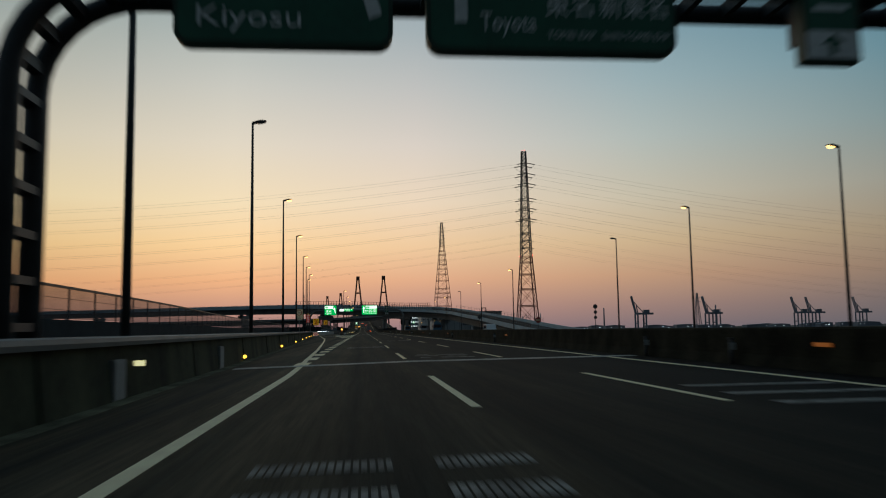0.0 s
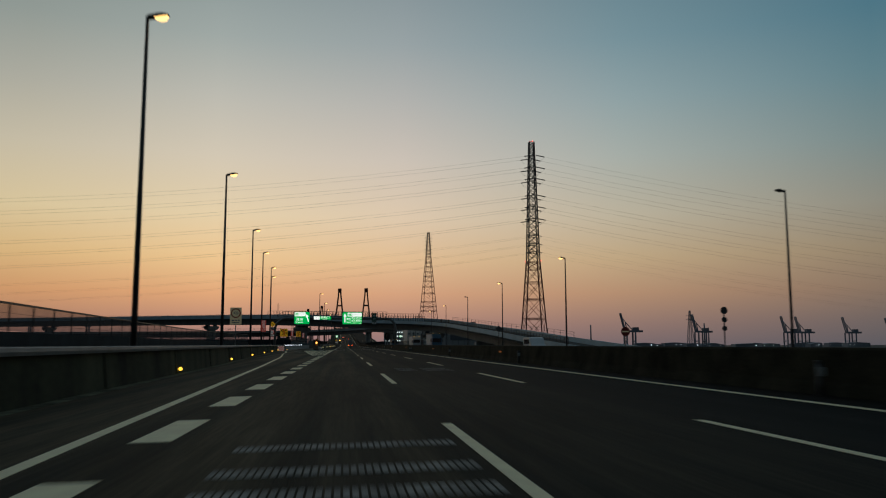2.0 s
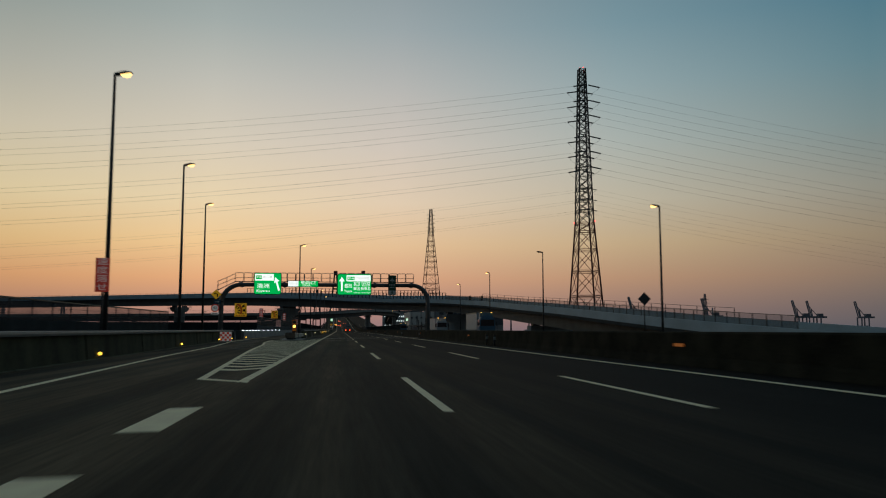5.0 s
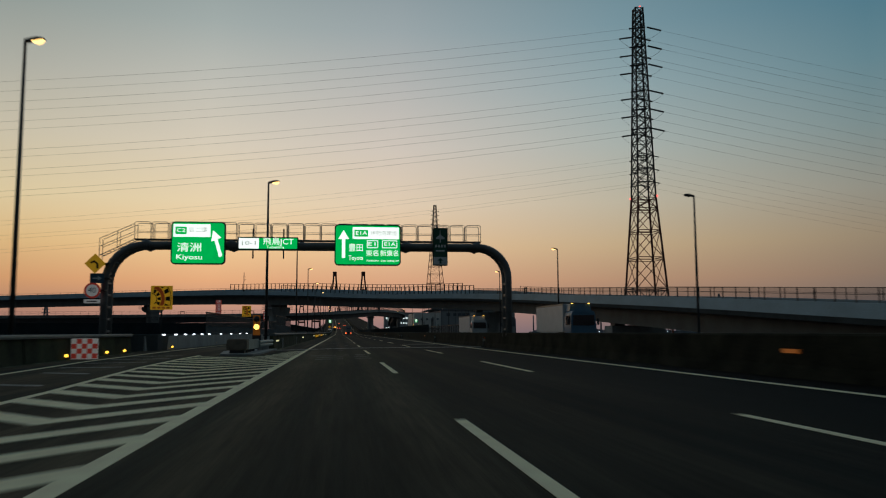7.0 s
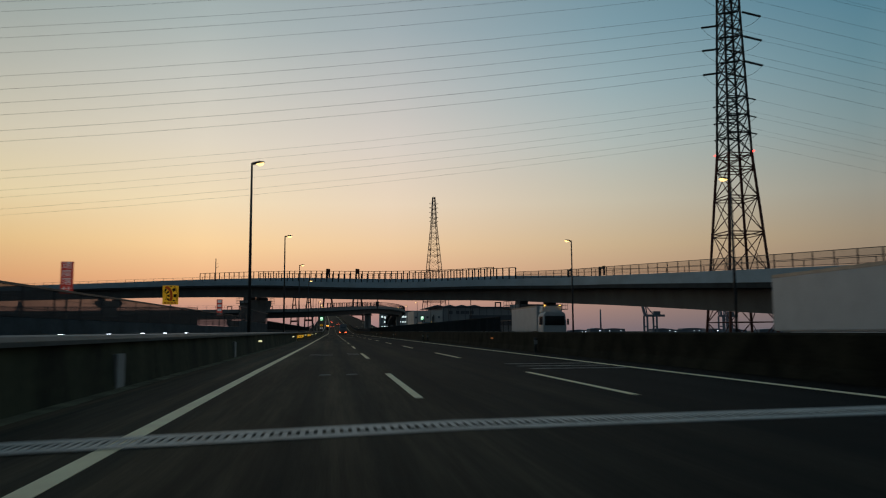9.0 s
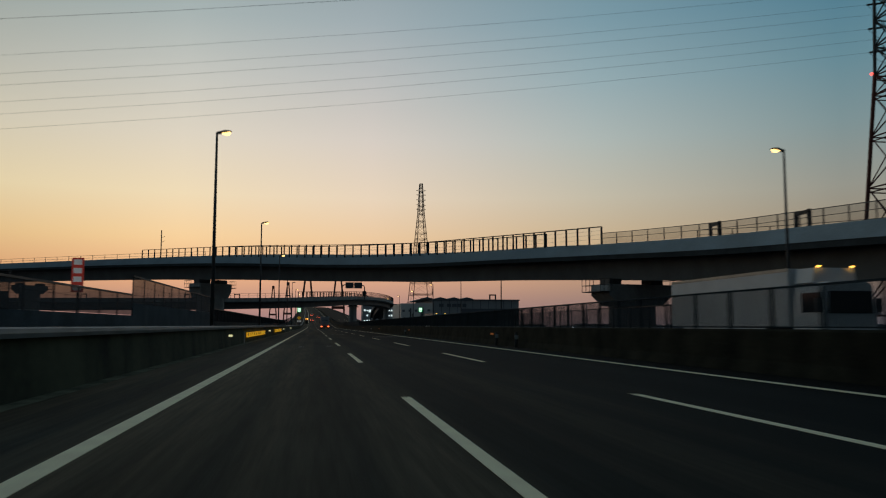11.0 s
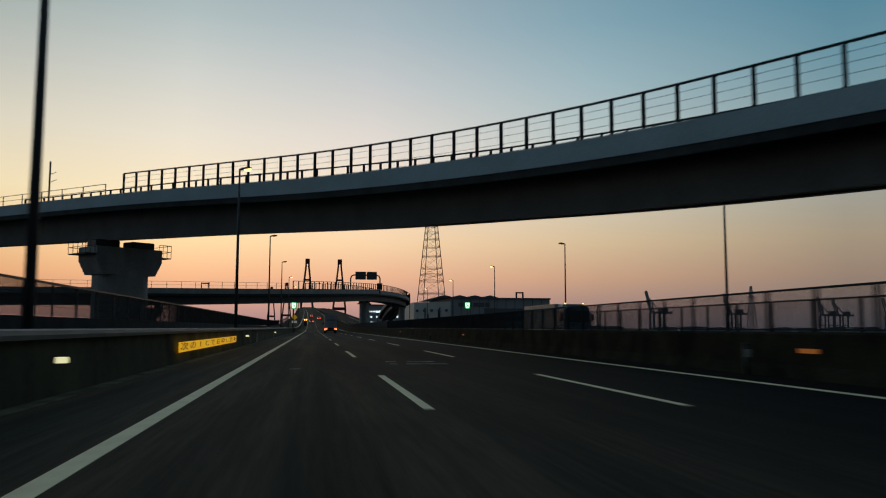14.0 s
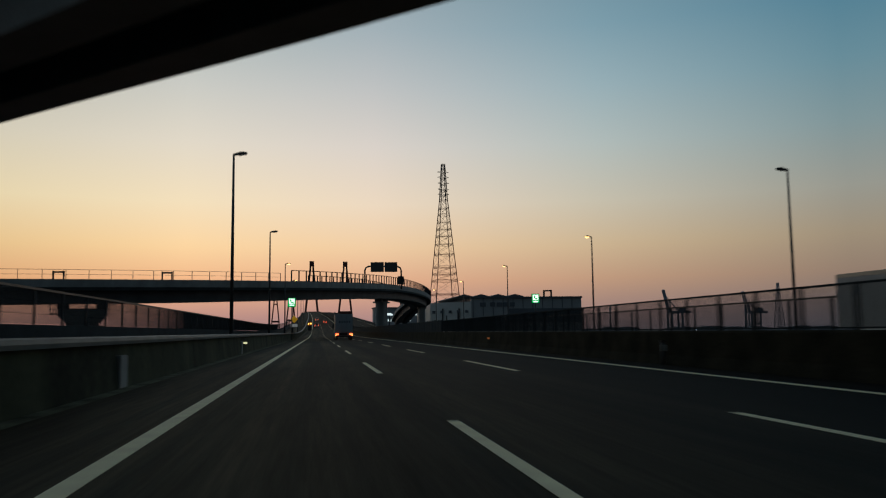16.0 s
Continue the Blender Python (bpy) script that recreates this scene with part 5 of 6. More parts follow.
for y, lit in ((55, 1), (84.9, 1), (114, 0), (152, 1), (194, 1), (236.6, 0), (278.5, 1), (318.6, 1), (404, 1), (447, 0), (487, 1), (530, 1), (572, 1), (614, 1), (657, 1), (700, 0)):
    street_lamp(float(np.interp(y, [55, 84.9, 114, 152, 194, 236.6, 320, 447, 487], [30.75, 33.2, 34.9, 27.5, 27.8, 28.2, 28.8, 32.2, 32.0])), y, float(np.interp(y, [55, 84.9, 114, 152, 300, 700], [12.5, 13.1, 13.2, 11.8, 11.9, 12.1])), -1, lit)


# ---- lattice pylons ----
def lattice(bm, levels, bar, brace):
    """Four legs and X-bracing; levels: (z, half width)."""
    corners = [(-1, -1), (1, -1), (1, 1), (-1, 1)]
    for (za, wa), (zb, wb) in zip(levels, levels[1:]):
        for k in range(4):
            (ax, ay), (bx, by) = corners[k], corners[(k + 1) % 4]
            tube(bm, [(ax * wa, ay * wa, za), (ax * wb, ay * wb, zb)], bar, 5)
            tube(bm, [(ax * wa, ay * wa, za), (bx * wb, by * wb, zb)], brace, 4)
            tube(bm, [(bx * wa, by * wa, za), (ax * wb, ay * wb, zb)], brace, 4)
            tube(bm, [(ax * wb, ay * wb, zb), (bx * wb, by * wb, zb)], brace, 4)


def split(z0, w0, z1, w1, n, grow=1.0):
    k = np.cumsum([grow ** i for i in range(n)])
    return [(z0 + (z1 - z0) * u, w0 + (w1 - w0) * u) for u in [0] + list(k / k[-1])]


pyl = thing("transmission_pylon", "tall lattice steel transmission pylon with nine pairs of arms", "pylon", pose(73.7, 362.5, -7))
def pylon_frame(parent, levels, bar, brace, material, name):
    """Each leg and each brace as a part of its own."""
    corners = [(-1, -1), (1, -1), (1, 1), (-1, 1)]
    for cx, cy in corners:
        part(name, tube(bmesh.new(), [(cx * w, cy * w, z) for z, w in levels], bar, 6), material, parent)
    for (za, wa), (zb, wb) in zip(levels, levels[1:]):
        for k in range(4):
            (ax, ay), (bx, by) = corners[k], corners[(k + 1) % 4]
            part("brace", tube(bmesh.new(), [(ax * wa, ay * wa, za), (bx * wb, by * wb, zb)], brace, 4), material, parent)
            part("brace", tube(bmesh.new(), [(bx * wa, by * wa, za), (ax * wb, ay * wb, zb)], brace, 4), material, parent)
            part("brace", tube(bmesh.new(), [(ax * wb, ay * wb, zb), (bx * wb, by * wb, zb)], brace, 4), material, parent)


LOW = [(0, 5.0), (9.4, 4.36), (18.2, 3.76), (25.7, 3.25), (32.3, 2.8), (37.7, 2.42), (40.3, 2.25)]
pylon_frame(pyl, LOW, .25, .10, RUSTRED, "lower_leg")
for z, w in LOW[2:]:
    for k in range(4):
        (ax, ay), (bx, by) = [((-1, -1), (1, -1), (1, 1), (-1, 1))[(k + q) % 4] for q in (0, 1)]
        part("belt", tube(bmesh.new(), [(ax * w, ay * w, z - .55), (bx * w, by * w, z - .55)], .085, 4), RUSTRED, pyl)
pylon_frame(pyl, split(40.3, 2.25, 88.5, .95, 20, .95), .21, .105, PYLGREY, "upper_leg")
ARMS = (37.1, 40.25, 43.55, 50.2, 54.95, 59.55, 66.15, 70.75, 75.5)
AT = Matrix.Translation((73.7, 362.5, -7))
# direction, slope and curvature of the conductors on each side, and the way to the next pylon
LINES = ((Vector((-.99926, .0386, 0)), .159, .00029, 549), (Vector((.99997, .0074, 0)), .188, .000268, 690))
tips = []
for z in ARMS:
    w = float(np.interp(z + 7, [40.3, 88.5], [2.25, .95]))
    small = z < 45
    for s in (-1, 1):
        d = Vector((.4, s * (3.0 if small else 3.45), z + 7))
        bm = bmesh.new()
        for c in (-1, 1):
            e = Vector((c * w, s * w, z + 7))
            tube(bm, [e, d], .09, 4)
            tube(bm, [e + Vector((0, 0, 1.3)), d], .07, 4)
        part("cross_arm", bm, PYLGREY, pyl, "short lattice cross arm")
        ends = []
        for dirn, slope, _, _ in LINES:
            reach_out = 2.6 if small else 4.1
            end = d + dirn * reach_out + Vector((0, 0, -slope * reach_out))
            part("insulator", tube(bmesh.new(), [d + (end - d) * .12, end], .13 if small else .2, 6), PYLGREY, pyl, "dark insulator string")
            ends.append(end)
        hang = 1.3 if small else 2.3
        loop = [ends[0].lerp(ends[1], u) + Vector((0, 0, -hang * 4 * u * (1 - u))) for u in np.linspace(0, 1, 9)]
        part("jumper_wire", tube(bmesh.new(), loop, .03, 4), PYLGREY, pyl, "slack jumper wire under the arm")
        tips.append((small, AT @ d))
for z in (40.3, 88.6):
    for s in (-1, 1):
        bm = bmesh.new()
        bmesh.ops.create_uvsphere(bm, u_segments=8, v_segments=6, radius=.2, matrix=Matrix.Translation((s * (2.5 if z < 50 else .4), -s * (2.5 if z < 50 else .4), z + .3)))
        part("obstruction_lamp", bm, REDLAMP, pyl, "small red obstruction light")

for dirn, slope, curve, span in LINES:
    for small, tip in tips:
        w = thing("power_line", "thin sagging overhead conductor hung from the pylon", "power line", group="power lines")
        pts = [tip + dirn * u + Vector((0, 0, -slope * u + curve * u * u)) for u in np.linspace(2.6 if small else 4.1, span - 5, 26)]
        part("conductor", tube(bmesh.new(), pts, .012 if small else .021, 4), PYLGREY, w)
    e = thing("transmission_pylon", "distant lattice transmission pylon carrying the power lines", "pylon", AT @ Matrix.Translation(dirn * span))
    bm = bmesh.new()
    lattice(bm, split(0, 5.0, 40.3, 2.25, 5, .8) + split(40.3, 2.25, 88.5, .95, 14, .94)[1:], .18, .07)
    part("body", bm, PYLGREY, e)
    for z in ARMS:
        part("cross_arm", tubes((((0, -3.5, z + 7), (0, 3.5, z + 7)), .12), n=4), PYLGREY, e)

pylb = thing("transmission_pylon", "very tall distant lattice pylon beyond the overpasses", "pylon", pose(105.2, 1062, -7, 0, 0, 8))


def tall_body(name, material, heights, label=""):
    """Four straight legs with double belts and thin crossed braces between them."""
    levels = [(z, float(np.interp(z, [0, 39, 119, 149.5], [13.1, 9.6, 2.75, 1.25]))) for z in heights]
    corners = [(-1, -1), (1, -1), (1, 1), (-1, 1)]
    bm = bmesh.new()
    for cx, cy in corners:
        tube(bm, [(cx * w, cy * w, z) for z, w in levels], .36, 5)
    for (za, wa), (zb, wb) in zip(levels, levels[1:]):
        for k in range(4):
            (ax, ay), (bx, by) = corners[k], corners[(k + 1) % 4]
            for z, w in ((zb, wb), (zb - 1.1, wb)):
                tube(bm, [(ax * w, ay * w, z), (bx * w, by * w, z)], .15, 4)
            tube(bm, [(ax * wa, ay * wa, za), (bx * wb, by * wb, zb)], .085, 4)
            tube(bm, [(bx * wa, by * wa, za), (ax * wb, ay * wb, zb)], .085, 4)
    part(name, bm, material, pylb, label)


tall_body("lower_body", RUSTRED, (0, 14, 27, 39, 50.4, 56, 62, 72.6, 81, 88, 94, 100, 106.5, 112, 119), "reddish lattice lower body")
tall_body("upper_body", PYLGREY, (119, 123, 127.3, 132.5, 137.5, 142, 146, 149.5))
for z in (123, 127.3, 132.5, 137.5, 142):
    for q in (-1, 1):
        part("cross_arm", tubes((((q * 1.2, 0, z), (q * 5, 0, z + .6)), .2), (((q * 1.2, 0, z + 1.8), (q * 5, 0, z + .6)), .13), n=4), PYLGREY, pylb)


# ---- far bridge ----
def bridge_tower(x, y, top, leg, name="bridge_tower"):
    t = thing(name, "distant reddish A-shaped cable-stayed bridge tower", "bridge tower", pose(x, y, -7), group="bridge towers")
    h = top + 7
    for s in (-1, 1):
        part("leg", tube(bmesh.new(), [(s * leg, 0, 0), (s * leg * .95, 0, h * .32), (s * leg * .22, 0, h * .90), (s * leg * .22, 0, h)], 1.8, 4, 1.3), RUSTRED, t, "tower leg")
    part("beam", boxes((-leg, leg, -1.6, 1.6, h * .30, h * .34)), RUSTRED, t)
    part("beam", boxes((-leg * .45, leg * .45, -1.5, 1.5, h * .70, h * .725)), RUSTRED, t)
    part("head", boxes((-leg * .34, leg * .34, -1.7, 1.7, h * .93, h)), RUSTRED, t)


bridge_tower(-9.3, 1651, 111, 10)
bridge_tower(45, 1740, 118, 11)
bridge_tower(-62, 2310, 108, 10)
bridge_tower(-112, 2600, 112, 10)


# ---- harbour cranes and works ----
def harbour_crane(x, y, h, turn):
    c = thing("harbour_crane", "distant container gantry crane with raised boom", "harbour crane", pose(x, y, -7, 0, 0, turn), group="harbour cranes")
    k = h / 70
    r = []
    for a in (-9, 9):
        for b in (-8, 8):
            r.append((((a * k, b * k, 0), (a * k, b * k, 34 * k)), 1.9 * k))
        r.append((((a * k, -8 * k, 14 * k), (a * k, 8 * k, 14 * k)), 1.1 * k))
    part("portal", tubes(*r, n=4), CRANE, c)
    part("girder", boxes((-10 * k, 26 * k, -5 * k, 5 * k, 32 * k, 36 * k)), CRANE, c)
    part("machine_house", boxes((6 * k, 18 * k, -4 * k, 4 * k, 36 * k, 42 * k)), CRANE, c)
    part("boom", tubes((((-10 * k, -3 * k, 34 * k), (-19 * k, -3 * k, 70 * k)), 1.6 * k), (((-10 * k, 3 * k, 34 * k), (-19 * k, 3 * k, 70 * k)), 1.6 * k), (((-19 * k, -3 * k, 70 * k), (-19 * k, 3 * k, 70 * k)), 1.2 * k), (((-16 * k, -3 * k, 58 * k), (-16 * k, 3 * k, 58 * k)), .9 * k), n=4), CRANE, c)
    part("mast", tubes((((-6 * k, 0, 35 * k), (-9 * k, 0, 53 * k)), 1.2 * k), (((6 * k, 0, 36 * k), (-9 * k, 0, 53 * k)), .9 * k), (((-9 * k, 0, 53 * k), (-17 * k, 0, 64 * k)), .7 * k), n=4), CRANE, c)


for x, y, h, t in ((578, 1640, 70, 0), (782, 1755, 72, 5), (1078, 1905, 74, 0), (1130, 1930, 74, 0), (1275, 1960, 74, 0), (1430, 2010, 74, -4), (1620, 2080, 76, 0), (1700, 2060, 76, 0)):
    harbour_crane(x, y, h, t)
for x, y, h, r in ((445, 2000, 45, 1.2), (905, 2000, 60, 1.6), (930, 2030, 50, 1.4), (380, 1900, 36, 1.4), (640, 2100, 58, 1.5)):
    c = thing("chimney", "thin distant industrial chimney", "chimney", pose(x, y, -7), group="chimneys")
    part("stack", tube(bmesh.new(), [(0, 0, 0), (0, 0, h)], r * 1.5, 10, r), CRANE, c, smooth=True)
rnd = random.Random(4)
works = [(430 + 42 * i + rnd.uniform(-12, 12), 1900 + rnd.uniform(-60, 200), rnd.uniform(20, 60), rnd.uniform(6, 10.5)) for i in range(34)]
for i, (x, y, w, h) in enumerate(works):
    b = thing("harbour_building", "low distant harbour building along the waterfront", "building", pose(x, y, -7), group="harbour buildings")
    part("wall", boxes((-w / 2, w / 2, -12, 12, 0, h)), HARBOUR, b)
    part("roof", plate(bmesh.new(), [(-w / 2 - .6, h), (w / 2 + .6, h), (w / 2 + .6, h + .5), (0, h + 2.2), (-w / 2 - .6, h + .5)], -12.6, 12.6), HARBOUR, b)
    for k in range(2):
        q = rnd.uniform(-w * .4, w * .4)
        part("lamp", boxes((q - .5, q + .5, -12.5, -12.1, h * .6, h * .6 + .9)), LED, b, "white work light")
for i, (x, y) in enumerate(((560, 1310), (-420, 1200), (-300, 1050))):
    e = thing("transmission_pylon", "small distant lattice mast", "pylon", pose(x, y, -7), group="distant masts")
    bm = bmesh.new()
    k = .62 if x < 0 else 1
    lattice(bm, split(0, 5 * k, 62 * k, .9, 8, .9), .4, .2)
    part("body", bm, CRANE, e)
    part("cross_arm", tubes((((-7 * k, 0, 48 * k), (7 * k, 0, 48 * k)), .35), (((-6 * k, 0, 54 * k), (6 * k, 0, 54 * k)), .35), n=4), CRANE, e)

# warehouse behind the second overpass
w = thing("warehouse", "large grey warehouse with sawtooth roof and dark lower wall", "warehouse", pose(0, 0, -7))
part("wall", boxes((80, 140, 812, 900, 0, 25.3)), WARE, w, "pale grey metal cladding")
part("wall", flat(bmesh.new(), [(60.5, 830), (79.9, 812.5), (79.9, 890), (60.5, 890)], 0, 23.3), WARE, w, "side wall coloured pale as if lit")
part("roof", boxes((79.5, 140.5, 811.5, 900, 25.3, 25.8)), CLAD_DARK, w)
for i in range(4):
    x = 72 + 9.2 * i
    part("roof_ridge", plate(bmesh.new(), [(x, 25.8), (x + 9.0, 25.8), (x + 9.0, 26.2), (x + 4.5, 27.3), (x, 26.0)], 814, 895), CLAD_DARK, w, "sawtooth roof ridge")
part("dark_band", boxes((100, 140.02, 811.7, 811.98, 12, 19.5)), CLAD_DARK, w)
for i, (a, b) in enumerate(((84.5, 87.5), (90, 92.5), (93.5, 96.5), (97.2, 99.8), (100.6, 103.2))):
    part("name_bar", boxes((a, b, 811.6, 811.95, 20.6, 22.8)), CLAD_DARK, w)
for x in (120,):
    part("roof_frame", boxes((x, x + .8, 815, 816, 25.8, 29.4), (x + 4, x + 4.8, 815, 816, 25.8, 29.4), (x, x + 4.8, 815, 816, 28.6, 29.4)), STEEL, w)
part("pipe_rack", boxes((64, 79, 810, 811.8, 10, 10.8), (66, 66.6, 810, 810.6, 0, 16), (72, 72.6, 810, 810.6, 0, 18)), STEEL, w)

# paler copy of the cladding: light on the side wall put into colour
SIDE_LIT = mat("warehouse_side_as_lit", (.62, .60, .56), .6, .0, var=.15, scale=.08, fine=2, bump=.1)
for o in w.children:
    if o.get("label") == "side wall coloured pale as if lit":
        o.data.materials[0] = SIDE_LIT
for i in range(5):
    u = (i + .5) / 5
    x, y = 60.5 + 19.4 * u, 830 - 17.5 * u
    part("duct", tubes((((x, y - .5, 1), (x, y - .5, 14 + 6 * (i % 2))), .35), n=6), STEEL, w, "vertical duct on the side wall")
    part("vent_window", boxes((x - 1.2, x + .4, y - 1.0, y - .6, 17.5, 18.9)), CLAD_DARK, w, "small dark window")
for i in range(11):
    part("wall_rib", boxes((80.6 + 5.4 * i, 80.9 + 5.4 * i, 811.75, 811.99, 0, 25.2)), CLAD_DARK, w)
part("eaves", boxes((79.6, 140.4, 811.2, 811.7, 24.9, 25.3)), CLAD_DARK, w)
part("stair_tower", boxes((62.5, 66.5, 822.0, 826.5, 0, 12), bevel=.1), CLAD, w, "low stair tower")

# lit works seen through the second overpass
lb = thing("lit_plant", "distant plant building with rows of lit windows", "building", pose(0, 0, -7))
part("wall", boxes((62, 118, 1290, 1320, 0, 34)), CLAD, lb)
part("roof", boxes((61, 119, 1289, 1321, 34, 35)), CLAD_DARK, lb)
rnd = random.Random(9)
for i in range(16):
    for j in range(3):
        if rnd.random() < .62:
            x, z = 63.5 + 3.4 * i, 13 + 6.5 * j
            part("window", boxes((x, x + rnd.uniform(1.4, 2.6), 1289.6, 1289.9, z, z + rnd.uniform(1.2, 2.2))), WINDOW, lb, "lit window")
for x0, x1, y, z0, z1 in ((43, 45.6, 900, 11.2, 12.6), (52, 54, 905, 11.5, 12.6)):
    s = thing("lit_screen", "bright lit sign board beyond the overpass", "sign board", pose((x0 + x1) / 2, y, -7))
    part("post", boxes((-.3, .3, 0, .6, 0, z1 + 7)), STEEL, s)
    part("face", boxes((x0 - (x0 + x1) / 2, x1 - (x0 + x1) / 2, -.3, -.01, z0 + 7, z1 + 7)), WINDOW, s)

# gantry on the second overpass, seen from behind
g = thing("sign_gantry", "small dark gantry with two sign backs on the second overpass", "sign gantry", kind="structure")
part("pipe", tube(bmesh.new(), [(11.3, 592, 10.2), (11.3, 592, 16.0), (11.6, 592, 16.7), (12.3, 592, 17.0), (19.2, 592, 17.0), (19.9, 592, 16.7), (20.2, 592, 16.0), (20.2, 592, 11.4)], .2, 8), STEEL, g, smooth=True)
part("sign_back", boxes((12.7, 15.9, 591.6, 591.75, 15.6, 18.0), bevel=.03), WOOD_G, g, "dark sign back")
part("sign_back", boxes((16.1, 19.2, 591.6, 591.75, 15.6, 18.0), bevel=.03), WOOD_G, g, "dark sign back")
part("cabinet", boxes((19.4, 20.9, 592.2, 592.9, 12.6, 14.6), bevel=.03), STEEL, g)


# ---- vehicles ----
def wheel(parent, x, y, r=.5, w=.32):
    p = part("wheel", disc(bmesh.new(), r, w, Matrix.Translation((x, y, r)) @ Matrix.Rotation(radians(90), 4, "Y"), 20), RUBBER, parent)
    part("rim", disc(bmesh.new(), r * .55, w + .02, Matrix.Translation((x, y, r)) @ Matrix.Rotation(radians(90), 4, "Y"), 16), GALV, p)


def box_truck(x, y, turn, length, body_mat, cab_mat, label, lit=False, h=3.7, lamps=False):
    """Front at +y in its own frame."""
    t = thing("box_truck", label, "truck", pose(x, y, road_z(y), 0, 0, turn))
    L = length
    part("cargo_box", boxes((-1.24, 1.24, 0, L - 2.5, 1.05, h), bevel=.05), body_mat, t, "box body")
    for q in (-1.225, 1.225):
        part("roof_rail", boxes((q - .025, q + .025, .05, L - 2.55, h - .14, h + .02)), GALV, t)
    for q in (-1.19, 1.19):
        part("skirt", boxes((q - .03, q + .03, 1.4, L - 4.6, .45, 1.02), bevel=.02), TRUCK_WHITE, t)
    part("chassis", boxes((-.5, .5, .1, L - .3, .7, 1.04)), STEEL, t)
    bm = bmesh.new()
    plate(bm, [(-1.2, .45), (1.2, .45), (1.22, 1.6), (1.12, 2.75), (.95, 3.0), (-.95, 3.0), (-1.12, 2.75), (-1.22, 1.6)], L - 2.3, L)
    bmesh.ops.bevel(bm, geom=bm.edges[:], offset=.06, segments=2, affect="EDGES")
    part("cab", bm, cab_mat, t, "painted cab")
    part("wind_deflector", plate(bmesh.new(), [(-1.05, 3.0), (1.05, 3.0), (.95, h - .05), (-.95, h - .05)], L - 2.3, L - 1.0), cab_mat, t)
    part("windscreen", plate(bmesh.new(), [(-1.05, 1.65), (1.05, 1.65), (1.0, 2.6), (-1.0, 2.6)], L + .005, L + .03), GLASS, t)
    for q in (-1.2175, 1.2175):
        part("side_window", boxes((q - .018, q + .018, L - 1.6, L - .35, 1.7, 2.55), bevel=.01), GLASS, t)
    part("bumper", boxes((-1.2, 1.2, L - .1, L + .12, .35, .8), bevel=.04), cab_mat, t)
    for s in (-1, 1):
        part("mirror", boxes((s * 1.42 - .1, s * 1.42 + .1, L - .25, L - .1, 1.7, 2.3), bevel=.02), STEEL, t)
        for yy in ((1.2, 2.3, L - 1.2) if L > 9 else (1.4, L - 1.2)):
            wheel(t, s * 1.05, yy)
        part("rear_lamp", boxes((s * .98 - .22, s * .98 + .22, -.09, -.02, .72, .92), bevel=.015), TAIL if lit else RED, t, "tail lamp")
        if lit:
            part("marker_lamp", disc(bmesh.new(), .07, .03, pose(s * 1.17, -.03, .66, 90), 10), AMBER, t)
        if lamps:
            part("roof_marker", disc(bmesh.new(), .08, .06, pose(s * .8, L - .9, h + .0), 10), AMBER, t, "small amber roof marker")
    for q in (-1, 1):
        d = part("rear_door", boxes((q * .61 - .59, q * .61 + .59, -.03, -.003, 1.1, h - .06), bevel=.008), body_mat, t, "rear door leaf")
        part("lock_bar", tubes((((q * .35, -.05, 1.1), (q * .35, -.05, h - .1)), .02), n=6), GALV, d)
    part("rear_bumper", boxes((-1.1, 1.1, -.06, .1, .45, .62), bevel=.02), STEEL, t)
    for i in range(5):
        part("print_bar", boxes((-.75 + .35 * i, -.5 + .35 * i, -.042, -.032, 2.45, 2.75)), CLAD_DARK, t)
    return t


box_truck(3.75, 513, 0, 9.2, TRUCK_GREY, TRUCK_WHITE, "grey box truck driving ahead with its tail lamps lit", lit=True)
box_truck(22.6, 319, 180, 14.5, TRUCK_WHITE, TRUCK_WHITE, "white box truck in the opposite lanes", lamps=True)
box_truck(22.4, 261, 180, 13.0, TRUCK_WHITE, CAB_BLUE, "white box truck with blue cab in the opposite lanes", lamps=True)
box_truck(22.6, 427, 180, 13, TRUCK_GREY, CAB_BLUE, "grey truck beyond the median mesh fence", lamps=True, h=3.25)


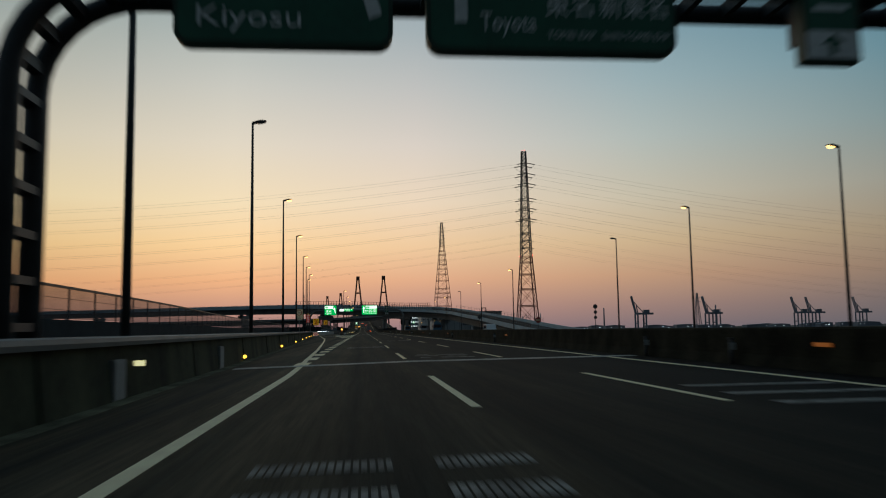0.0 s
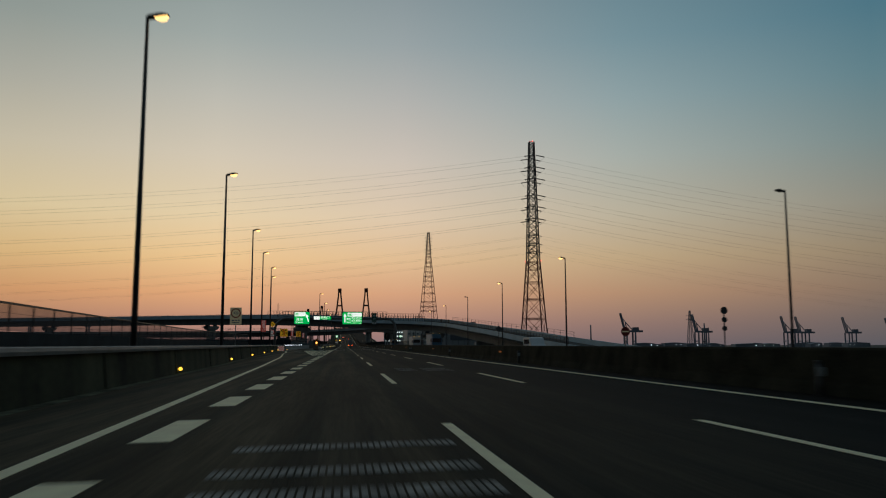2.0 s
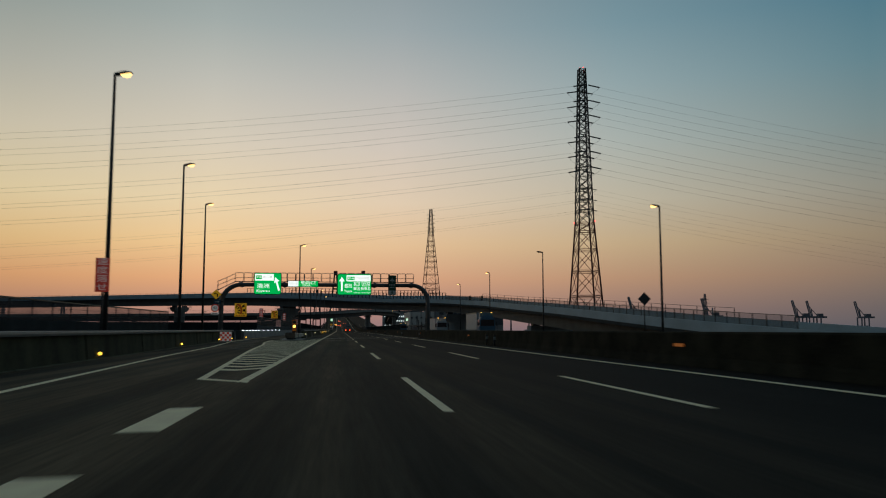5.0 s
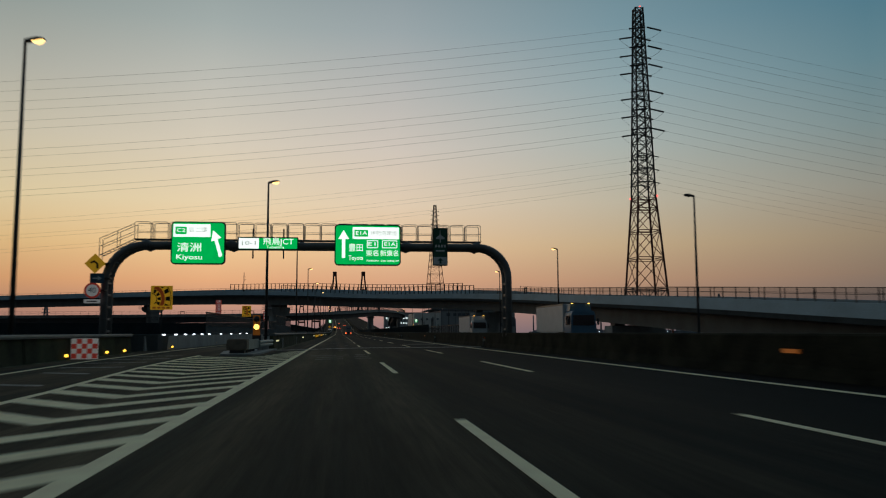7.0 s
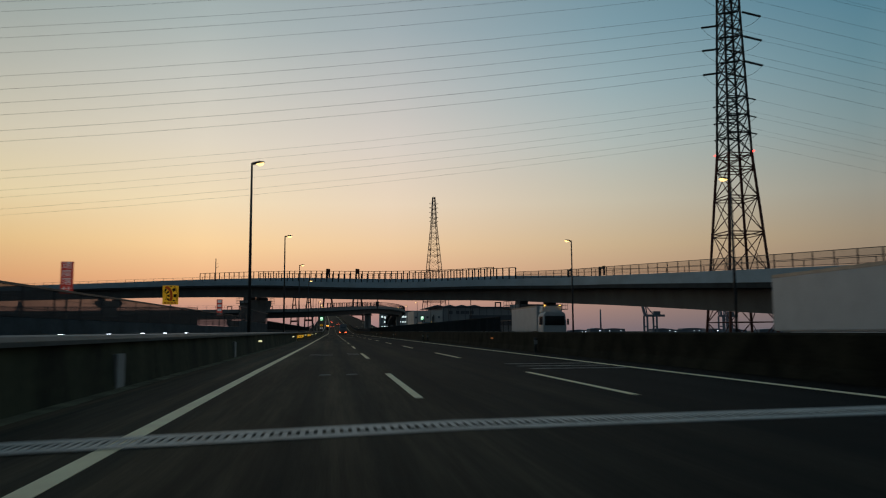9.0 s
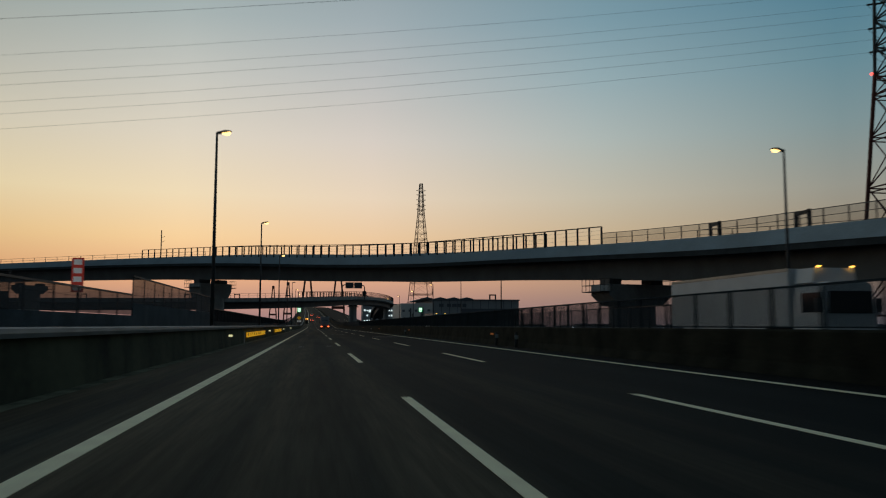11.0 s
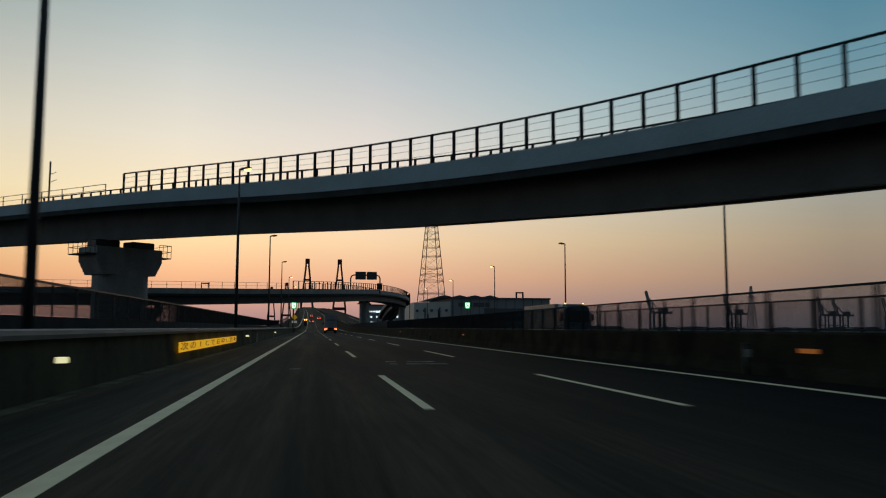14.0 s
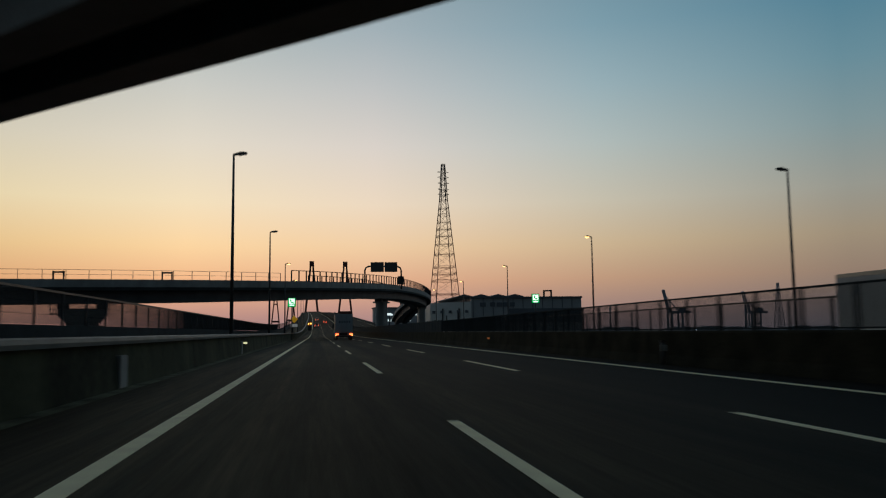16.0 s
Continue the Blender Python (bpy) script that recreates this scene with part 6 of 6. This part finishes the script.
def van(x, y, turn, paint, label, lit=False):
    t = thing("van", label, "van", pose(x, y, road_z(y), 0, 0, turn))
    bm = bmesh.new()
    lo = [(0, .3), (4.6, .3), (4.7, .9), (4.2, 1.15), (3.4, 1.85), (2.9, 1.95), (.15, 1.95), (0, 1.7)]
    a, b = [bm.verts.new((-.84, p, q)) for p, q in lo], [bm.verts.new((.84, p, q)) for p, q in lo]
    bm.faces.new(a)
    bm.faces.new(b[::-1])
    for i in range(len(lo)):
        j = (i + 1) % len(lo)
        bm.faces.new((a[j], a[i], b[i], b[j]))
    bmesh.ops.recalc_face_normals(bm, faces=bm.faces)
    bmesh.ops.bevel(bm, geom=bm.edges[:], offset=.07, segments=2, affect="EDGES")
    part("body", bm, paint, t)
    for q in (-.845, .845):
        part("side_window", boxes((q - .01, q + .01, .5, 3.2, 1.15, 1.7), bevel=.004), GLASS, t)
    part("rear_window", boxes((-.66, .66, -.03, .02, 1.15, 1.7), bevel=.008), GLASS, t)
    for s in (-1, 1):
        part("rear_lamp", boxes((s * .72 - .1, s * .72 + .1, -.04, .02, .75, 1.1), bevel=.01), TAIL if lit else RED, t)
        for yy in (.85, 3.7):
            wheel(t, s * .74, yy, .32, .2)


van(22.4, 150, 180, TRUCK_WHITE, "white van in the opposite lanes")
van(-.4, 742, 0, TRUCK_GREY, "grey van climbing the far slope with tail lamps lit", True)
van(3.6, 810, 0, TRUCK_GREY, "grey van on the far slope with tail lamps lit", True)
van(-.5, 880, 0, TRUCK_WHITE, "pale van on the far slope with tail lamps lit", True)
# made-up board on the shoulder, in place of a truck's orange lights
b = thing("amber_lamp_board", "dark board with two amber lamps, standing in for truck lights", "beacon", pose(-2.9, 700, road_z(700)))
part("post", boxes((-.7, .7, 0, 2.5, 0, 2.0), bevel=.05), STEEL, b)
board = part("board", boxes((-.7, .7, -.08, -.01, 1.9, 3.0), bevel=.03), ORANGE, b, "orange board")
for x in (-.42, .42):
    part("lamp", disc(bmesh.new(), .24, .08, pose(x, -.12, 2.5, 90), 16), AMBER, board, "glowing amber lamp")

# bushes and low works beyond the left parapet
rnd = random.Random(11)
def bush(x, y, z, r):
    t = thing("bush", "dark uneven shrub on the far verge", "shrub", pose(x, y, z), group="shrubs")
    bm = bmesh.new()
    for i in range(520):
        a, e, q = rnd.uniform(0, 6.28), rnd.uniform(-.2, 1.4), r * rnd.uniform(.35, .86) * rnd.choice((.8, 1, 1.12))
        c = Vector((q * math.cos(a) * math.cos(e), q * math.sin(a) * math.cos(e), r * .35 + q * math.sin(e) * .9))
        m = Matrix.Translation(c) @ Euler((rnd.uniform(0, 3), rnd.uniform(0, 3), rnd.uniform(0, 3))).to_matrix().to_4x4()
        bmesh.ops.create_grid(bm, x_segments=1, y_segments=1, size=r * rnd.uniform(.025, .07), matrix=m)
    part("foliage", bm, BUSH, t)
    part("trunk", tubes((((0, 0, 0), (.1, 0, r * .7)), r * .06)), BARRIER, t)


for i in range(22):
    bush(-22 - rnd.uniform(0, 60), 560 + i * 24, -7, rnd.uniform(3.5, 8))
for i in range(14):
    bush(-26 - rnd.uniform(0, 50), 446 + i * 8, -7, rnd.uniform(6.6, 8.2))
